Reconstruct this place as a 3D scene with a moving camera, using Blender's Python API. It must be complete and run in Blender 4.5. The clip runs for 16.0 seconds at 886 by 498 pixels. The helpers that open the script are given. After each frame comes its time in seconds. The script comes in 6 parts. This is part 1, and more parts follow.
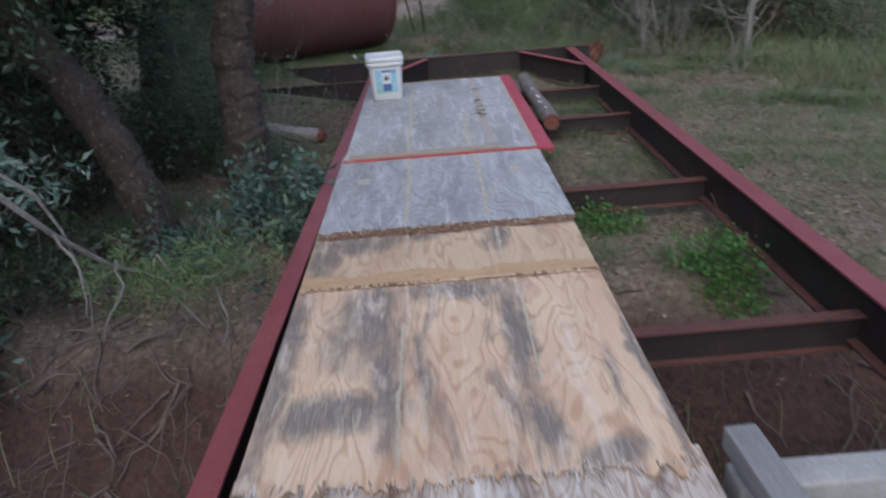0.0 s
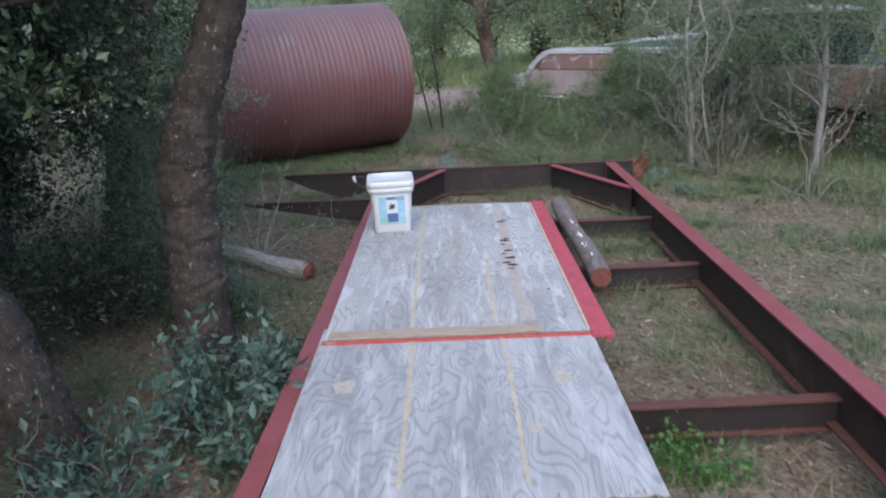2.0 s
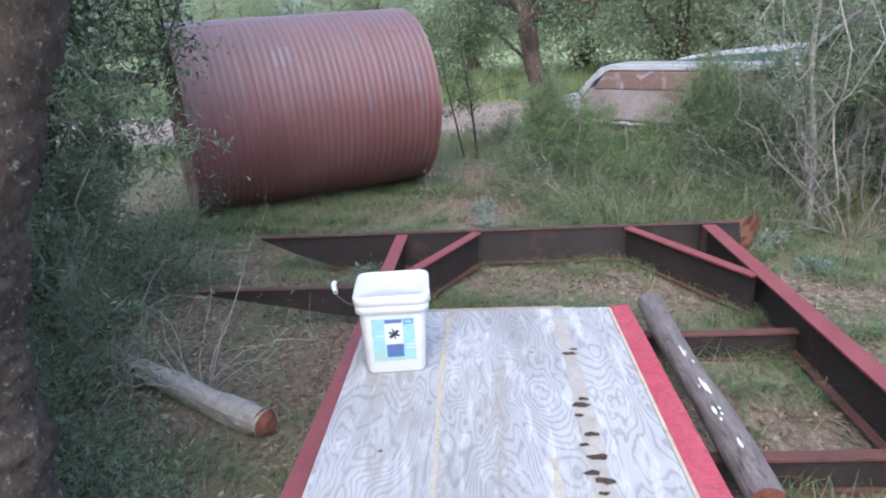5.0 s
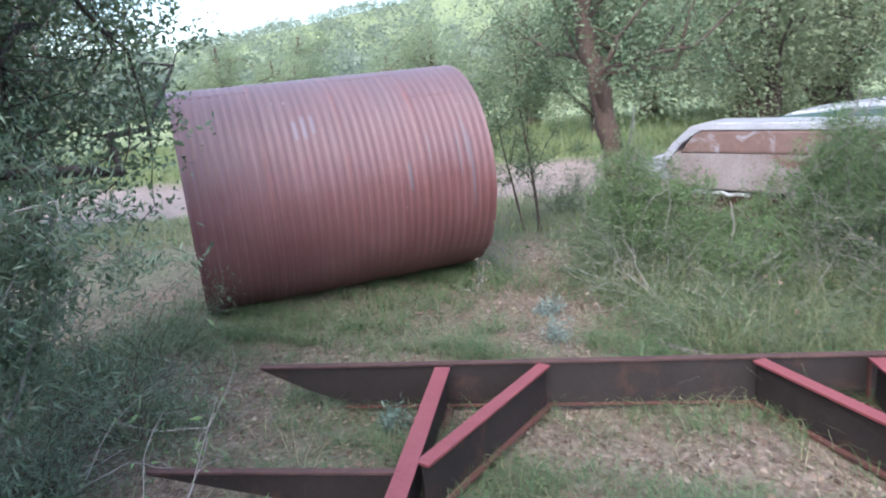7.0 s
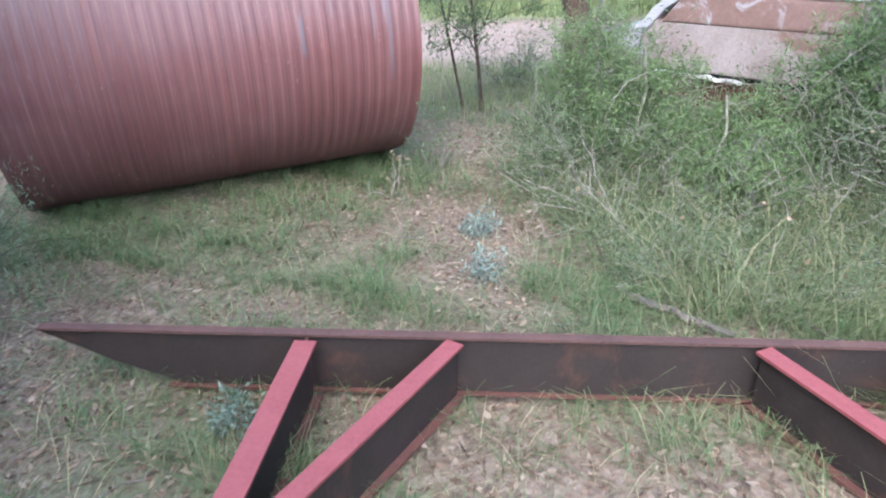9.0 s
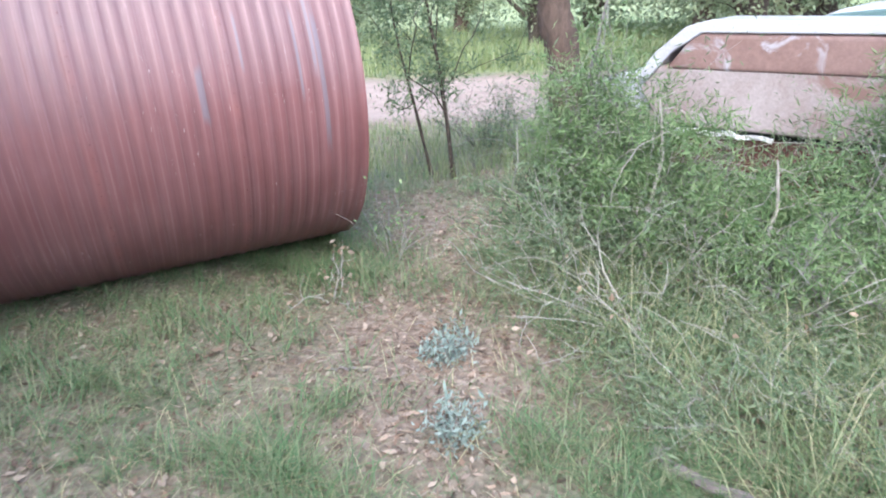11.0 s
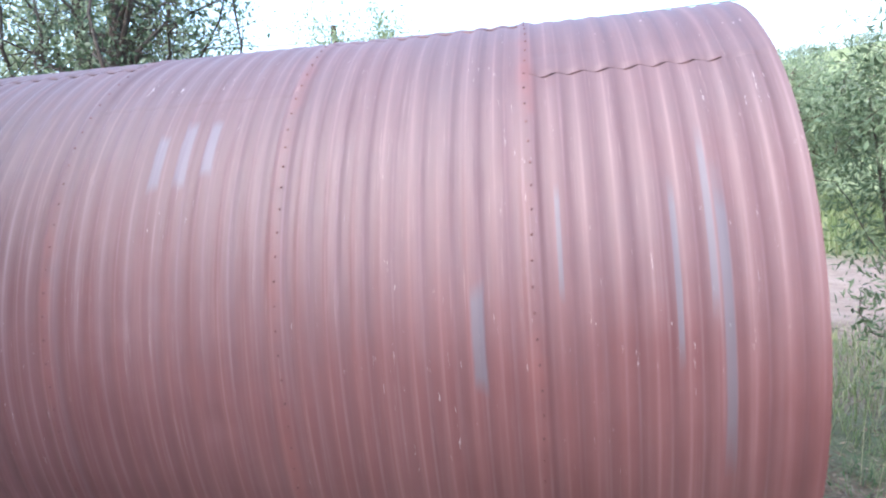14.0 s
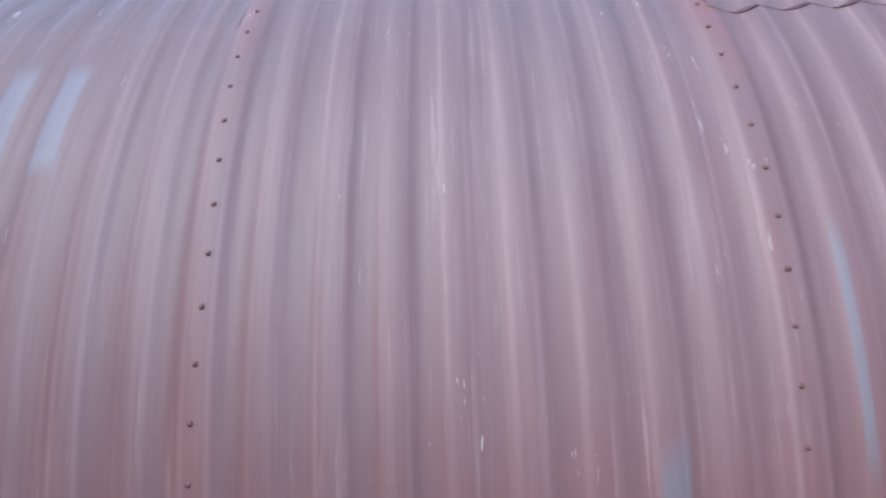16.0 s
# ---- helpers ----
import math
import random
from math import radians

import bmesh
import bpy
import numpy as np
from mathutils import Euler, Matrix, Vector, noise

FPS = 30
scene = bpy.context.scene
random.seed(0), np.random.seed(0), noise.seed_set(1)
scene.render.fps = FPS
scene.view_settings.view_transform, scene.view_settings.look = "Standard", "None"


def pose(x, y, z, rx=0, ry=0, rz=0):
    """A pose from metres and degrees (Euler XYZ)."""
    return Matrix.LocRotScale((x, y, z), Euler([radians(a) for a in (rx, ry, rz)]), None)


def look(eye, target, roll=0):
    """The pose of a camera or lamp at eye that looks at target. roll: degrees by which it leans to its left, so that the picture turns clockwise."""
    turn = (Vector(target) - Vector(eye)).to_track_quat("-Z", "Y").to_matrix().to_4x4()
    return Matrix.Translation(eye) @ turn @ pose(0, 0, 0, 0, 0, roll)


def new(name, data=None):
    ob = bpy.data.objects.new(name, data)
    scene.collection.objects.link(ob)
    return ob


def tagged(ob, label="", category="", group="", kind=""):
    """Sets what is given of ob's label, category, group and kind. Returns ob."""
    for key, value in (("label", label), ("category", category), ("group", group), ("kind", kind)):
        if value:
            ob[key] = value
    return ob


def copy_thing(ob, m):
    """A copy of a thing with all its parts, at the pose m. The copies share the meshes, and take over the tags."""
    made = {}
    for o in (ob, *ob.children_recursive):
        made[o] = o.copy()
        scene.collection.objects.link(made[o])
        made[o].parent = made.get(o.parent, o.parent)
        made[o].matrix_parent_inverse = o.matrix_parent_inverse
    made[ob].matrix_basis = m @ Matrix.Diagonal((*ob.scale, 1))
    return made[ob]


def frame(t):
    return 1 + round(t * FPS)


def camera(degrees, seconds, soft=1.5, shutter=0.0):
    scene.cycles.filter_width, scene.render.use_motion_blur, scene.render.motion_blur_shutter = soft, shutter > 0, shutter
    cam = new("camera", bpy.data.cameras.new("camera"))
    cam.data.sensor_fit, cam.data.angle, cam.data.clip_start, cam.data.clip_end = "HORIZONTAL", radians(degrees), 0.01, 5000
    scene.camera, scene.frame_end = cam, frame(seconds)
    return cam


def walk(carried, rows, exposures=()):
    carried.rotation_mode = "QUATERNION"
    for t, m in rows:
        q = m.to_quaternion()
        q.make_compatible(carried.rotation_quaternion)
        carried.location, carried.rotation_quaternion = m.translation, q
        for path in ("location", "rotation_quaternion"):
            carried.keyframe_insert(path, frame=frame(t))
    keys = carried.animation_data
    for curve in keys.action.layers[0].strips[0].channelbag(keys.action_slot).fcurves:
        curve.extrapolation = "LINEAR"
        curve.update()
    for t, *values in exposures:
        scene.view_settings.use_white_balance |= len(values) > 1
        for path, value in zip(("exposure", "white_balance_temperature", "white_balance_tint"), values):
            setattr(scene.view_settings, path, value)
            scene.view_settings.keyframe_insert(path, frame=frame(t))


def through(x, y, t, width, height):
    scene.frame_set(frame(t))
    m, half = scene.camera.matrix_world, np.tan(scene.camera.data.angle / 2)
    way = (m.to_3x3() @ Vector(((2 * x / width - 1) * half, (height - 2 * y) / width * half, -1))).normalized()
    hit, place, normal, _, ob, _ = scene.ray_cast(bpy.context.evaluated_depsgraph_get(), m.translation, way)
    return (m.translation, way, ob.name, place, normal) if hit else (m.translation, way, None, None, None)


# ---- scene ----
cam = camera(66.3, 16.0, soft=2.0, shutter=0.35)
PATH = [
    (0.0, (-0.306, 0.170, 1.546), (-0.309, 1.979, 0.693), -4.60),
    (0.5, (-0.271, 0.471, 1.589), (-0.447, 2.300, 0.799), -4.30),
    (1.0, (-0.297, 0.769, 1.573), (-0.412, 2.611, 0.802), -3.40),
    (1.5, (-0.309, 1.116, 1.612), (-0.300, 2.970, 0.861), -5.50),
    (2.0, (-0.283, 1.481, 1.638), (-0.309, 3.373, 0.991), -2.70),
    (2.5, (-0.277, 1.732, 1.646), (-0.384, 3.628, 1.017), -3.00),
    (3.0, (-0.319, 2.090, 1.639), (-0.415, 3.999, 1.050), -3.30),
    (5.5, (-0.273, 3.575, 1.649), (-0.417, 5.469, 1.022), -2.70),
    (6.0, (-0.261, 3.875, 1.658), (-0.447, 5.777, 1.070), -2.30),
    (6.5, (-0.273, 4.256, 1.667), (-0.406, 6.182, 1.143), -5.20),
    (7.0, (-0.312, 4.609, 1.710), (-0.604, 6.529, 1.233), -4.80),
    (7.5, (-0.241, 4.913, 1.719), (-0.599, 6.821, 1.238), -2.90),
    (8.0, (-0.252, 5.256, 1.649), (-0.335, 7.157, 1.034), -2.00),
    (8.5, (-0.243, 5.559, 1.596), (-0.301, 7.391, 0.796), -2.70),
    (9.0, (-0.203, 5.910, 1.587), (-0.353, 7.704, 0.715), -1.30),
    (11.5, (-0.157, 7.293, 1.350), (-0.253, 9.168, 0.659), -2.54),
    (12, (-0.189, 7.635, 1.318), (-0.641, 9.465, 0.650), -1.16),
    (12.5, (-0.285, 7.950, 1.350), (-0.861, 9.773, 0.764), -3.01),
    (13, (-0.359, 8.263, 1.372), (-1.201, 10.045, 1.033), -5.01),
    (13.5, (-0.406, 8.588, 1.373), (-1.542, 10.210, 1.087), -1.43),
    (14, (-0.471, 8.681, 1.391), (-1.678, 10.258, 1.150), -3.09),
    (14.5, (-0.666, 8.824, 1.379), (-1.650, 10.553, 1.170), -3.08),
    (15, (-0.837, 8.935, 1.394), (-1.800, 10.679, 1.211), -1.47),
    (15.5, (-1.027, 9.132, 1.382), (-2.098, 10.818, 1.272), -2.57),
    (16, (-1.205, 9.252, 1.364), (-2.204, 10.979, 1.213), -1.10),
]
walk(cam, [(t, look(eye, target, roll)) for t, eye, target, roll in PATH],
     exposures=[(0.0, 0.32, 6150, 10), (1.5, 0.8, 6150, 10), (3.0, 1.15, 6150, 10), (5.5, 1.6, 6150, 10), (8.0, 2.05, 6100, 10), (9.0, 2.25, 6100, 10), (11.5, 2.4, 6100, 10), (13.0, 2.35, 6100, 10), (14.5, 2.0, 6050, 8), (15.5, 1.74, 5850, 6), (16.0, 1.57, 5480, 0)])

# ---- light: an overcast evening ----
world = bpy.data.worlds.new("overcast_sky")
scene.world = world
world.use_nodes = True
wn = world.node_tree.nodes
sky = wn.new("ShaderNodeTexSky")
sky.sky_type = "NISHITA"
sky.sun_disc = False
sky.sun_elevation, sky.sun_rotation = radians(48), radians(188)
sky.dust_density, sky.ozone_density, sky.air_density = 1.6, 1.0, 1.0
wn["Background"].inputs["Strength"].default_value = 0.15
world.node_tree.links.new(sky.outputs[0], wn["Background"].inputs["Color"])

sun_data = bpy.data.lights.new("sun", "SUN")
sun_data.energy, sun_data.angle, sun_data.color = 1.2, radians(70), (1.0, 0.97, 0.94)
sun = new("sun", sun_data)
sun.matrix_world = look((0, 0, 0), (0.1, 0.66, -0.745))


# ---- materials ----
class Nodes:
    """A small wrapper to write node materials shortly."""

    def __init__(self, name, rough=0.7, metallic=0.0, coat=0.0):
        self.mat = bpy.data.materials.new(name)
        self.mat.use_nodes = True
        self.tree = self.mat.node_tree
        self.bsdf = self.tree.nodes["Principled BSDF"]
        self.bsdf.inputs["Roughness"].default_value = rough
        self.bsdf.inputs["Metallic"].default_value = metallic
        self.bsdf.inputs["Coat Weight"].default_value = coat

    def add(self, kind, **values):
        n = self.tree.nodes.new(kind)
        for key, value in values.items():
            n.inputs[key].default_value = value
        return n

    def link(self, a, b):
        self.tree.links.new(a, b)

    def world_pos(self, sx=1.0, sy=1.0, sz=1.0):
        g = self.add("ShaderNodeNewGeometry").outputs["Position"]
        return self.scaled(g, sx, sy, sz)

    def local_pos(self, sx=1.0, sy=1.0, sz=1.0):
        return self.scaled(self.add("ShaderNodeTexCoord").outputs["Object"], sx, sy, sz)

    def scaled(self, socket, sx, sy, sz):
        m = self.add("ShaderNodeMapping", Scale=(sx, sy, sz))
        self.link(socket, m.inputs["Vector"])
        return m.outputs[0]

    def noise(self, pos, scale, detail=4.0, rough=0.6, distortion=0.0):
        n = self.add("ShaderNodeTexNoise", Scale=scale, Detail=detail, Roughness=rough, Distortion=distortion)
        self.link(pos, n.inputs["Vector"])
        return n.outputs["Fac"]

    def ramp(self, fac, stops):
        r = self.add("ShaderNodeValToRGB")
        e = r.color_ramp.elements
        while len(e) < len(stops):
            e.new(0.5)
        for el, (p, c) in zip(e, stops):
            el.position = p
            el.color = (*c, 1) if len(c) == 3 else c
        self.link(fac, r.inputs["Fac"])
        return r.outputs["Color"]

    def step(self, fac, lo, hi):
        m = self.add("ShaderNodeMapRange")
        m.inputs["From Min"].default_value, m.inputs["From Max"].default_value = lo, hi
        self.link(fac, m.inputs["Value"])
        return m.outputs[0]

    def math(self, op, a, b=None, c=None):
        m = self.add("ShaderNodeMath")
        m.operation = op
        for i, v in enumerate((a, b, c)):
            if v is None:
                continue
            if isinstance(v, (int, float)):
                m.inputs[i].default_value = v
            else:
                self.link(v, m.inputs[i])
        return m.outputs[0]

    def mix(self, fac, a, b, mode="MIX"):
        m = self.add("ShaderNodeMix")
        m.data_type, m.blend_type = "RGBA", mode
        for i, v in ((0, fac), (6, a), (7, b)):
            if isinstance(v, (int, float)):
                m.inputs[i].default_value = v
            elif isinstance(v, tuple):
                m.inputs[i].default_value = (*v, 1)
            else:
                self.link(v, m.inputs[i])
        return m.outputs[2]

    def island(self):
        return self.add("ShaderNodeNewGeometry").outputs["Random Per Island"]

    def random(self):
        return self.add("ShaderNodeObjectInfo").outputs["Random"]

    def color(self, c):
        if isinstance(c, tuple):
            self.bsdf.inputs["Base Color"].default_value = (*c, 1)
        else:
            self.link(c, self.bsdf.inputs["Base Color"])

    def roughness(self, fac):
        self.link(fac, self.bsdf.inputs["Roughness"])

    def bump(self, height, strength=0.3, distance=0.01):
        b = self.add("ShaderNodeBump", Strength=strength, Distance=distance)
        self.link(height, b.inputs["Height"])
        self.link(b.outputs[0], self.bsdf.inputs["Normal"])


def mottled(name, dark, light, scale=6.0, rough=0.7, bump=0.3, grain=60.0, stain=None, metallic=0.0, stretch=(1, 1, 1)):
    """Two-scale mottling between two colours with fine grain, and stains on top."""
    m = Nodes(name, rough, metallic)
    pos = m.world_pos(*stretch)
    broad = m.noise(pos, scale, 5.0, 0.65, 0.4)
    fine = m.noise(pos, grain, 4.0, 0.7)
    c = m.ramp(m.step(broad, 0.3, 0.7), [(0.0, dark), (1.0, light)])
    c = m.mix(0.35, c, m.ramp(m.step(fine, 0.25, 0.75), [(0.0, tuple(v * 0.55 for v in dark)), (1.0, tuple(min(1, v * 1.25) for v in light))]))
    if stain:
        col, lo, hi, s = stain
        c = m.mix(m.step(m.noise(pos, s, 6.0, 0.7, 0.8), lo, hi), c, col)
    m.color(c)
    m.bump(m.math("ADD", fine, m.math("MULTIPLY", broad, 0.6)), bump, 0.006)
    return m.mat


def leafy(name, colors, rough=0.55, through=0.25):
    """Leaves and blades: a colour for each island, light passing through."""
    m = Nodes(name, rough)
    n = len(colors)
    r = m.ramp(m.island(), [(i / (n - 1), c) for i, c in enumerate(colors)])
    broad = m.noise(m.world_pos(), 1.3, 3.0)
    c = m.mix(m.step(broad, 0.25, 0.8), r, m.mix(0.45, r, colors[0]))
    m.color(c)
    t = m.add("ShaderNodeBsdfTranslucent")
    m.link(c, t.inputs["Color"])
    s = m.add("ShaderNodeMixShader", Fac=through)
    m.link(m.bsdf.outputs[0], s.inputs[1])
    m.link(t.outputs[0], s.inputs[2])
    m.link(s.outputs[0], m.tree.nodes["Material Output"].inputs["Surface"])
    return m.mat


def plywood(name, pale, dark, stain, stain_lo, stain_hi, washed, seed, contrast=0.5, freq=120.0, swirl=(4.4, 0.75), eyes=(), blots=(), figure=(0.22, 0.5)):
    """Rotary-cut veneer: contour figure along y that closes round its eyes, grey stains, bleached spots.
    eyes: (x, y, half width, half length, height) of the figure's closed ovals; blots: (x, y, half width, half length) of stains."""
    m = Nodes(name, 0.82)
    here = m.add("ShaderNodeNewGeometry").outputs["Position"]
    shift = m.add("ShaderNodeMapping", Location=(seed * 3.7, seed * 1.9, seed))
    m.link(here, shift.inputs["Vector"])
    pos = shift.outputs[0]
    sep = m.add("ShaderNodeSeparateXYZ")
    m.link(here, sep.inputs[0])
    sway = m.math("MULTIPLY", m.math("SUBTRACT", m.noise(pos, 5.0, 4.0, 0.6), 0.5), 0.12)
    px, py = m.math("ADD", sep.outputs["X"], sway), m.math("ADD", sep.outputs["Y"], m.math("MULTIPLY", sway, 1.5))

    def oval(x, y, rx, ry):
        dx = m.math("DIVIDE", m.math("SUBTRACT", px, x), rx)
        dy = m.math("DIVIDE", m.math("SUBTRACT", py, y), ry)
        return m.math("ADD", m.math("MULTIPLY", dx, dx), m.math("MULTIPLY", dy, dy))

    long_pos = m.scaled(pos, swirl[0], swirl[1], 1)
    contour = m.noise(long_pos, 1.5, 2.0, 0.5, 0.5)
    for ex, ey, rx, ry, tall in eyes:
        contour = m.math("ADD", contour, m.math("MULTIPLY", m.math("EXPONENT", m.math("MULTIPLY", oval(ex, ey, rx, ry), -1.0)), tall))
    rings = m.math("SINE", m.math("MULTIPLY", m.math("ADD", contour, m.math("MULTIPLY", m.noise(long_pos, 6.0, 3.0), 0.05)), freq))
    rings = m.step(rings, 0.25, 1.0)
    fibre = m.noise(m.scaled(pos, 90, 5, 5), 2.0, 4.0, 0.7)
    warm = m.noise(m.scaled(pos, 2.2, 0.8, 1), 1.6, 4.0, 0.6)
    c = m.mix(m.step(warm, 0.35, 0.68), pale, tuple((a + b) / 2 for a, b in zip(pale, dark)))
    c = m.mix(m.math("MULTIPLY", m.math("MULTIPLY", rings, m.step(m.noise(pos, 2.1, 4.0), *figure)), contrast), c, dark)
    c = m.mix(m.math("MULTIPLY", m.step(fibre, 0.45, 0.8), 0.35), c, dark)
    blot = m.noise(m.scaled(pos, 5.5, 1.1, 1), 1.3, 5.0, 0.62, 0.25)
    blot_mask = m.step(blot, stain_lo, stain_hi)
    for bx, by, rx, ry in blots:
        edge = m.math("ADD", oval(bx, by, rx, ry), m.math("MULTIPLY", m.math("SUBTRACT", m.noise(m.scaled(pos, 9.0, 3.0, 1), 1.4, 6.0, 0.75), 0.5), 3.4))
        blot_mask = m.math("MAXIMUM", blot_mask, m.math("MULTIPLY", m.step(edge, 1.9, 0.3), 0.9))
    blot_mask = m.math("MULTIPLY", blot_mask, m.step(fibre, 0.1, 0.5))
    c = m.mix(m.math("MULTIPLY", blot_mask, 0.9), c, stain)
    wash = m.noise(m.scaled(pos, 6.0, 1.1, 1), 2.6, 5.0, 0.7, 0.5)
    c = m.mix(m.math("MULTIPLY", m.step(wash, 0.52, 0.72), 0.8), c, washed)
    knots = m.add("ShaderNodeTexVoronoi", Scale=1.35)
    m.link(m.scaled(pos, 1.4, 0.9, 1), knots.inputs["Vector"])
    knot = m.step(knots.outputs["Distance"], 0.075, 0.035)
    c = m.mix(m.math("MULTIPLY", knot, 0.65), c, tuple(v * 0.55 for v in dark))
    m.color(c)
    m.bump(m.math("ADD", m.math("MULTIPLY", rings, 0.5), fibre), 0.35, 0.002)
    return m.mat


RED_PAINT = mottled("red_oxide_paint", (0.20, 0.045, 0.05), (0.285, 0.082, 0.085), 5.0, 0.5, 0.15, 70.0,
                    ((0.16, 0.075, 0.055), 0.66, 0.76, 9.0))
# near-black webs: dark paint, with the shade under the flanges put in
DARK_STEEL = mottled("weathered_shaded_steel", (0.016, 0.012, 0.012), (0.038, 0.028, 0.026), 4.0, 0.6, 0.2, 60.0,
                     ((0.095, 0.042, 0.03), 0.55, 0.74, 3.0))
RUSTY_STEEL = mottled("rusty_steel", (0.07, 0.03, 0.026), (0.15, 0.058, 0.045), 7.0, 0.75, 0.35, 80.0,
                      ((0.045, 0.03, 0.028), 0.55, 0.7, 5.0))
EDGE_RUST = mottled("dull_rusty_edge", (0.05, 0.028, 0.026), (0.12, 0.06, 0.052), 9.0, 0.8, 0.4, 80.0)
RUST = mottled("flaking_rust", (0.07, 0.03, 0.02), (0.20, 0.08, 0.045), 14.0, 0.9, 0.6, 90.0)
PLY_TAN = plywood("stained_tan_plywood", (0.70, 0.525, 0.37), (0.43, 0.24, 0.15), (0.115, 0.12, 0.125), 0.55, 0.70, (0.74, 0.62, 0.52), 1.0, 0.62, 84.0, (3.2, 0.8),
                  eyes=((-0.25, 2.02, 0.13, 0.10, 0.09), (-0.33, 2.28, 0.06, 0.10, 0.06), (0.15, 2.2, 0.07, 0.22, 0.08), (-0.75, 1.95, 0.06, 0.06, 0.08), (-0.2, 1.70, 0.08, 0.10, 0.09)),
                  blots=((-0.62, 2.33, 0.13, 0.26), (-0.88, 2.05, 0.05, 0.55), (-0.68, 1.80, 0.19, 0.09), (-0.52, 1.95, 0.05, 0.30), (-0.27, 2.52, 0.22, 0.08), (-0.07, 2.2, 0.055, 0.36), (-0.05, 1.72, 0.05, 0.16), (0.11, 1.56, 0.07, 0.05), (0.30, 1.8, 0.02, 0.5)))
PLY_TAN_B = plywood("weathered_tan_plywood", (0.60, 0.45, 0.31), (0.35, 0.20, 0.12), (0.115, 0.115, 0.115), 0.60, 0.70, (0.62, 0.49, 0.38), 5.0, 0.5, 84.0, (3.2, 0.8),
                    blots=((-0.70, 3.04, 0.22, 0.13), (-0.84, 2.85, 0.06, 0.16), (-0.42, 3.08, 0.10, 0.07), (-0.06, 3.02, 0.05, 0.15), (-0.2, 3.1, 0.14, 0.05), (0.2, 3.1, 0.14, 0.05)))
PLY_GREY = plywood("grey_weathered_plywood", (0.44, 0.445, 0.46), (0.17, 0.165, 0.175), (0.23, 0.235, 0.25), 0.52, 0.70, (0.55, 0.56, 0.575), 2.0, 0.46, 125.0, (3.2, 0.8),
                   eyes=((-0.73, 3.82, 0.10, 0.10, 0.20), (0.136, 3.84, 0.10, 0.09, 0.20), (-0.30, 3.83, 0.12, 0.22, 0.26), (-0.22, 3.45, 0.09, 0.16, 0.18)))
PLY_GREY_B = plywood("pale_weathered_plywood", (0.47, 0.47, 0.475), (0.17, 0.16, 0.16), (0.30, 0.265, 0.225), 0.55, 0.72, (0.62, 0.63, 0.65), 3.0, 0.46, 125.0, (3.0, 0.8),
                     eyes=((-0.41, 5.62, 0.09, 0.2, 0.24), (-0.10, 5.60, 0.09, 0.2, 0.24), (0.19, 5.62, 0.09, 0.26, 0.28), (-0.67, 5.40, 0.12, 0.28, 0.26), (-0.28, 5.0, 0.10, 0.22, 0.24), (-0.74, 4.85, 0.10, 0.2, 0.2), (0.2, 4.75, 0.09, 0.24, 0.26), (-0.2, 6.1, 0.1, 0.16, 0.2)))
PLY_WHITE = plywood("bleached_plywood", (0.58, 0.52, 0.47), (0.30, 0.19, 0.13), (0.15, 0.095, 0.07), 0.47, 0.60, (0.82, 0.81, 0.81), 4.0, 0.7)
PLY_EDGE = mottled("splintered_ply_edge", (0.17, 0.09, 0.055), (0.46, 0.33, 0.22), 22.0, 0.9, 0.6, 120.0, None, 0.0, (1, 1, 3))
FILLER = mottled("yellowed_wood_filler", (0.36, 0.31, 0.23), (0.56, 0.50, 0.40), 16.0, 0.85, 0.3, 120.0, ((0.3, 0.26, 0.2), 0.6, 0.7, 12.0))
RED_BOARD = mottled("worn_red_board_paint", (0.34, 0.03, 0.05), (0.54, 0.11, 0.14), 9.0, 0.5, 0.3, 60.0,
                    ((0.20, 0.035, 0.045), 0.52, 0.72, 9.0))
RED_EDGE = mottled("worn_red_edge_paint", (0.36, 0.04, 0.045), (0.48, 0.11, 0.095), 6.0, 0.7, 0.3, 70.0, ((0.46, 0.33, 0.24), 0.56, 0.66, 11.0))
BATTEN = mottled("split_pale_batten", (0.26, 0.19, 0.14), (0.52, 0.43, 0.35), 9.0, 0.9, 0.6, 60.0, ((0.12, 0.075, 0.055), 0.60, 0.68, 10.0), 0.0, (0.6, 7, 3))
LUMBER = mottled("grey_lumber", (0.16, 0.155, 0.16), (0.30, 0.29, 0.29), 5.0, 0.85, 0.3, 50.0, None, 0.0, (8, 1, 8))
CONCRETE = mottled("pale_concrete", (0.26, 0.25, 0.24), (0.46, 0.45, 0.43), 7.0, 0.9, 0.4, 90.0)
DEAD_WOOD = mottled("grey_dead_wood", (0.11, 0.10, 0.09), (0.30, 0.275, 0.25), 14.0, 0.85, 0.4, 90.0)
LOG_BARK = mottled("bare_grey_log", (0.10, 0.078, 0.074), (0.27, 0.23, 0.215), 9.0, 0.7, 0.7, 55.0,
                   ((0.055, 0.035, 0.03), 0.57, 0.7, 6.0), 0.0, (4, 0.8, 4))
LOG_END = mottled("red_brown_log_end", (0.10, 0.03, 0.022), (0.22, 0.075, 0.05), 30.0, 0.85, 0.5)
LOG_WHITE = mottled("white_paint_drips", (0.70, 0.70, 0.70), (0.88, 0.88, 0.88), 20.0, 0.5, 0.1)
BARK = mottled("oak_bark", (0.026, 0.019, 0.016), (0.10, 0.074, 0.058), 17.0, 0.95, 1.0, 60.0,
               ((0.30, 0.285, 0.235), 0.585, 0.66, 44.0), 0.0, (1.5, 1.5, 0.8))
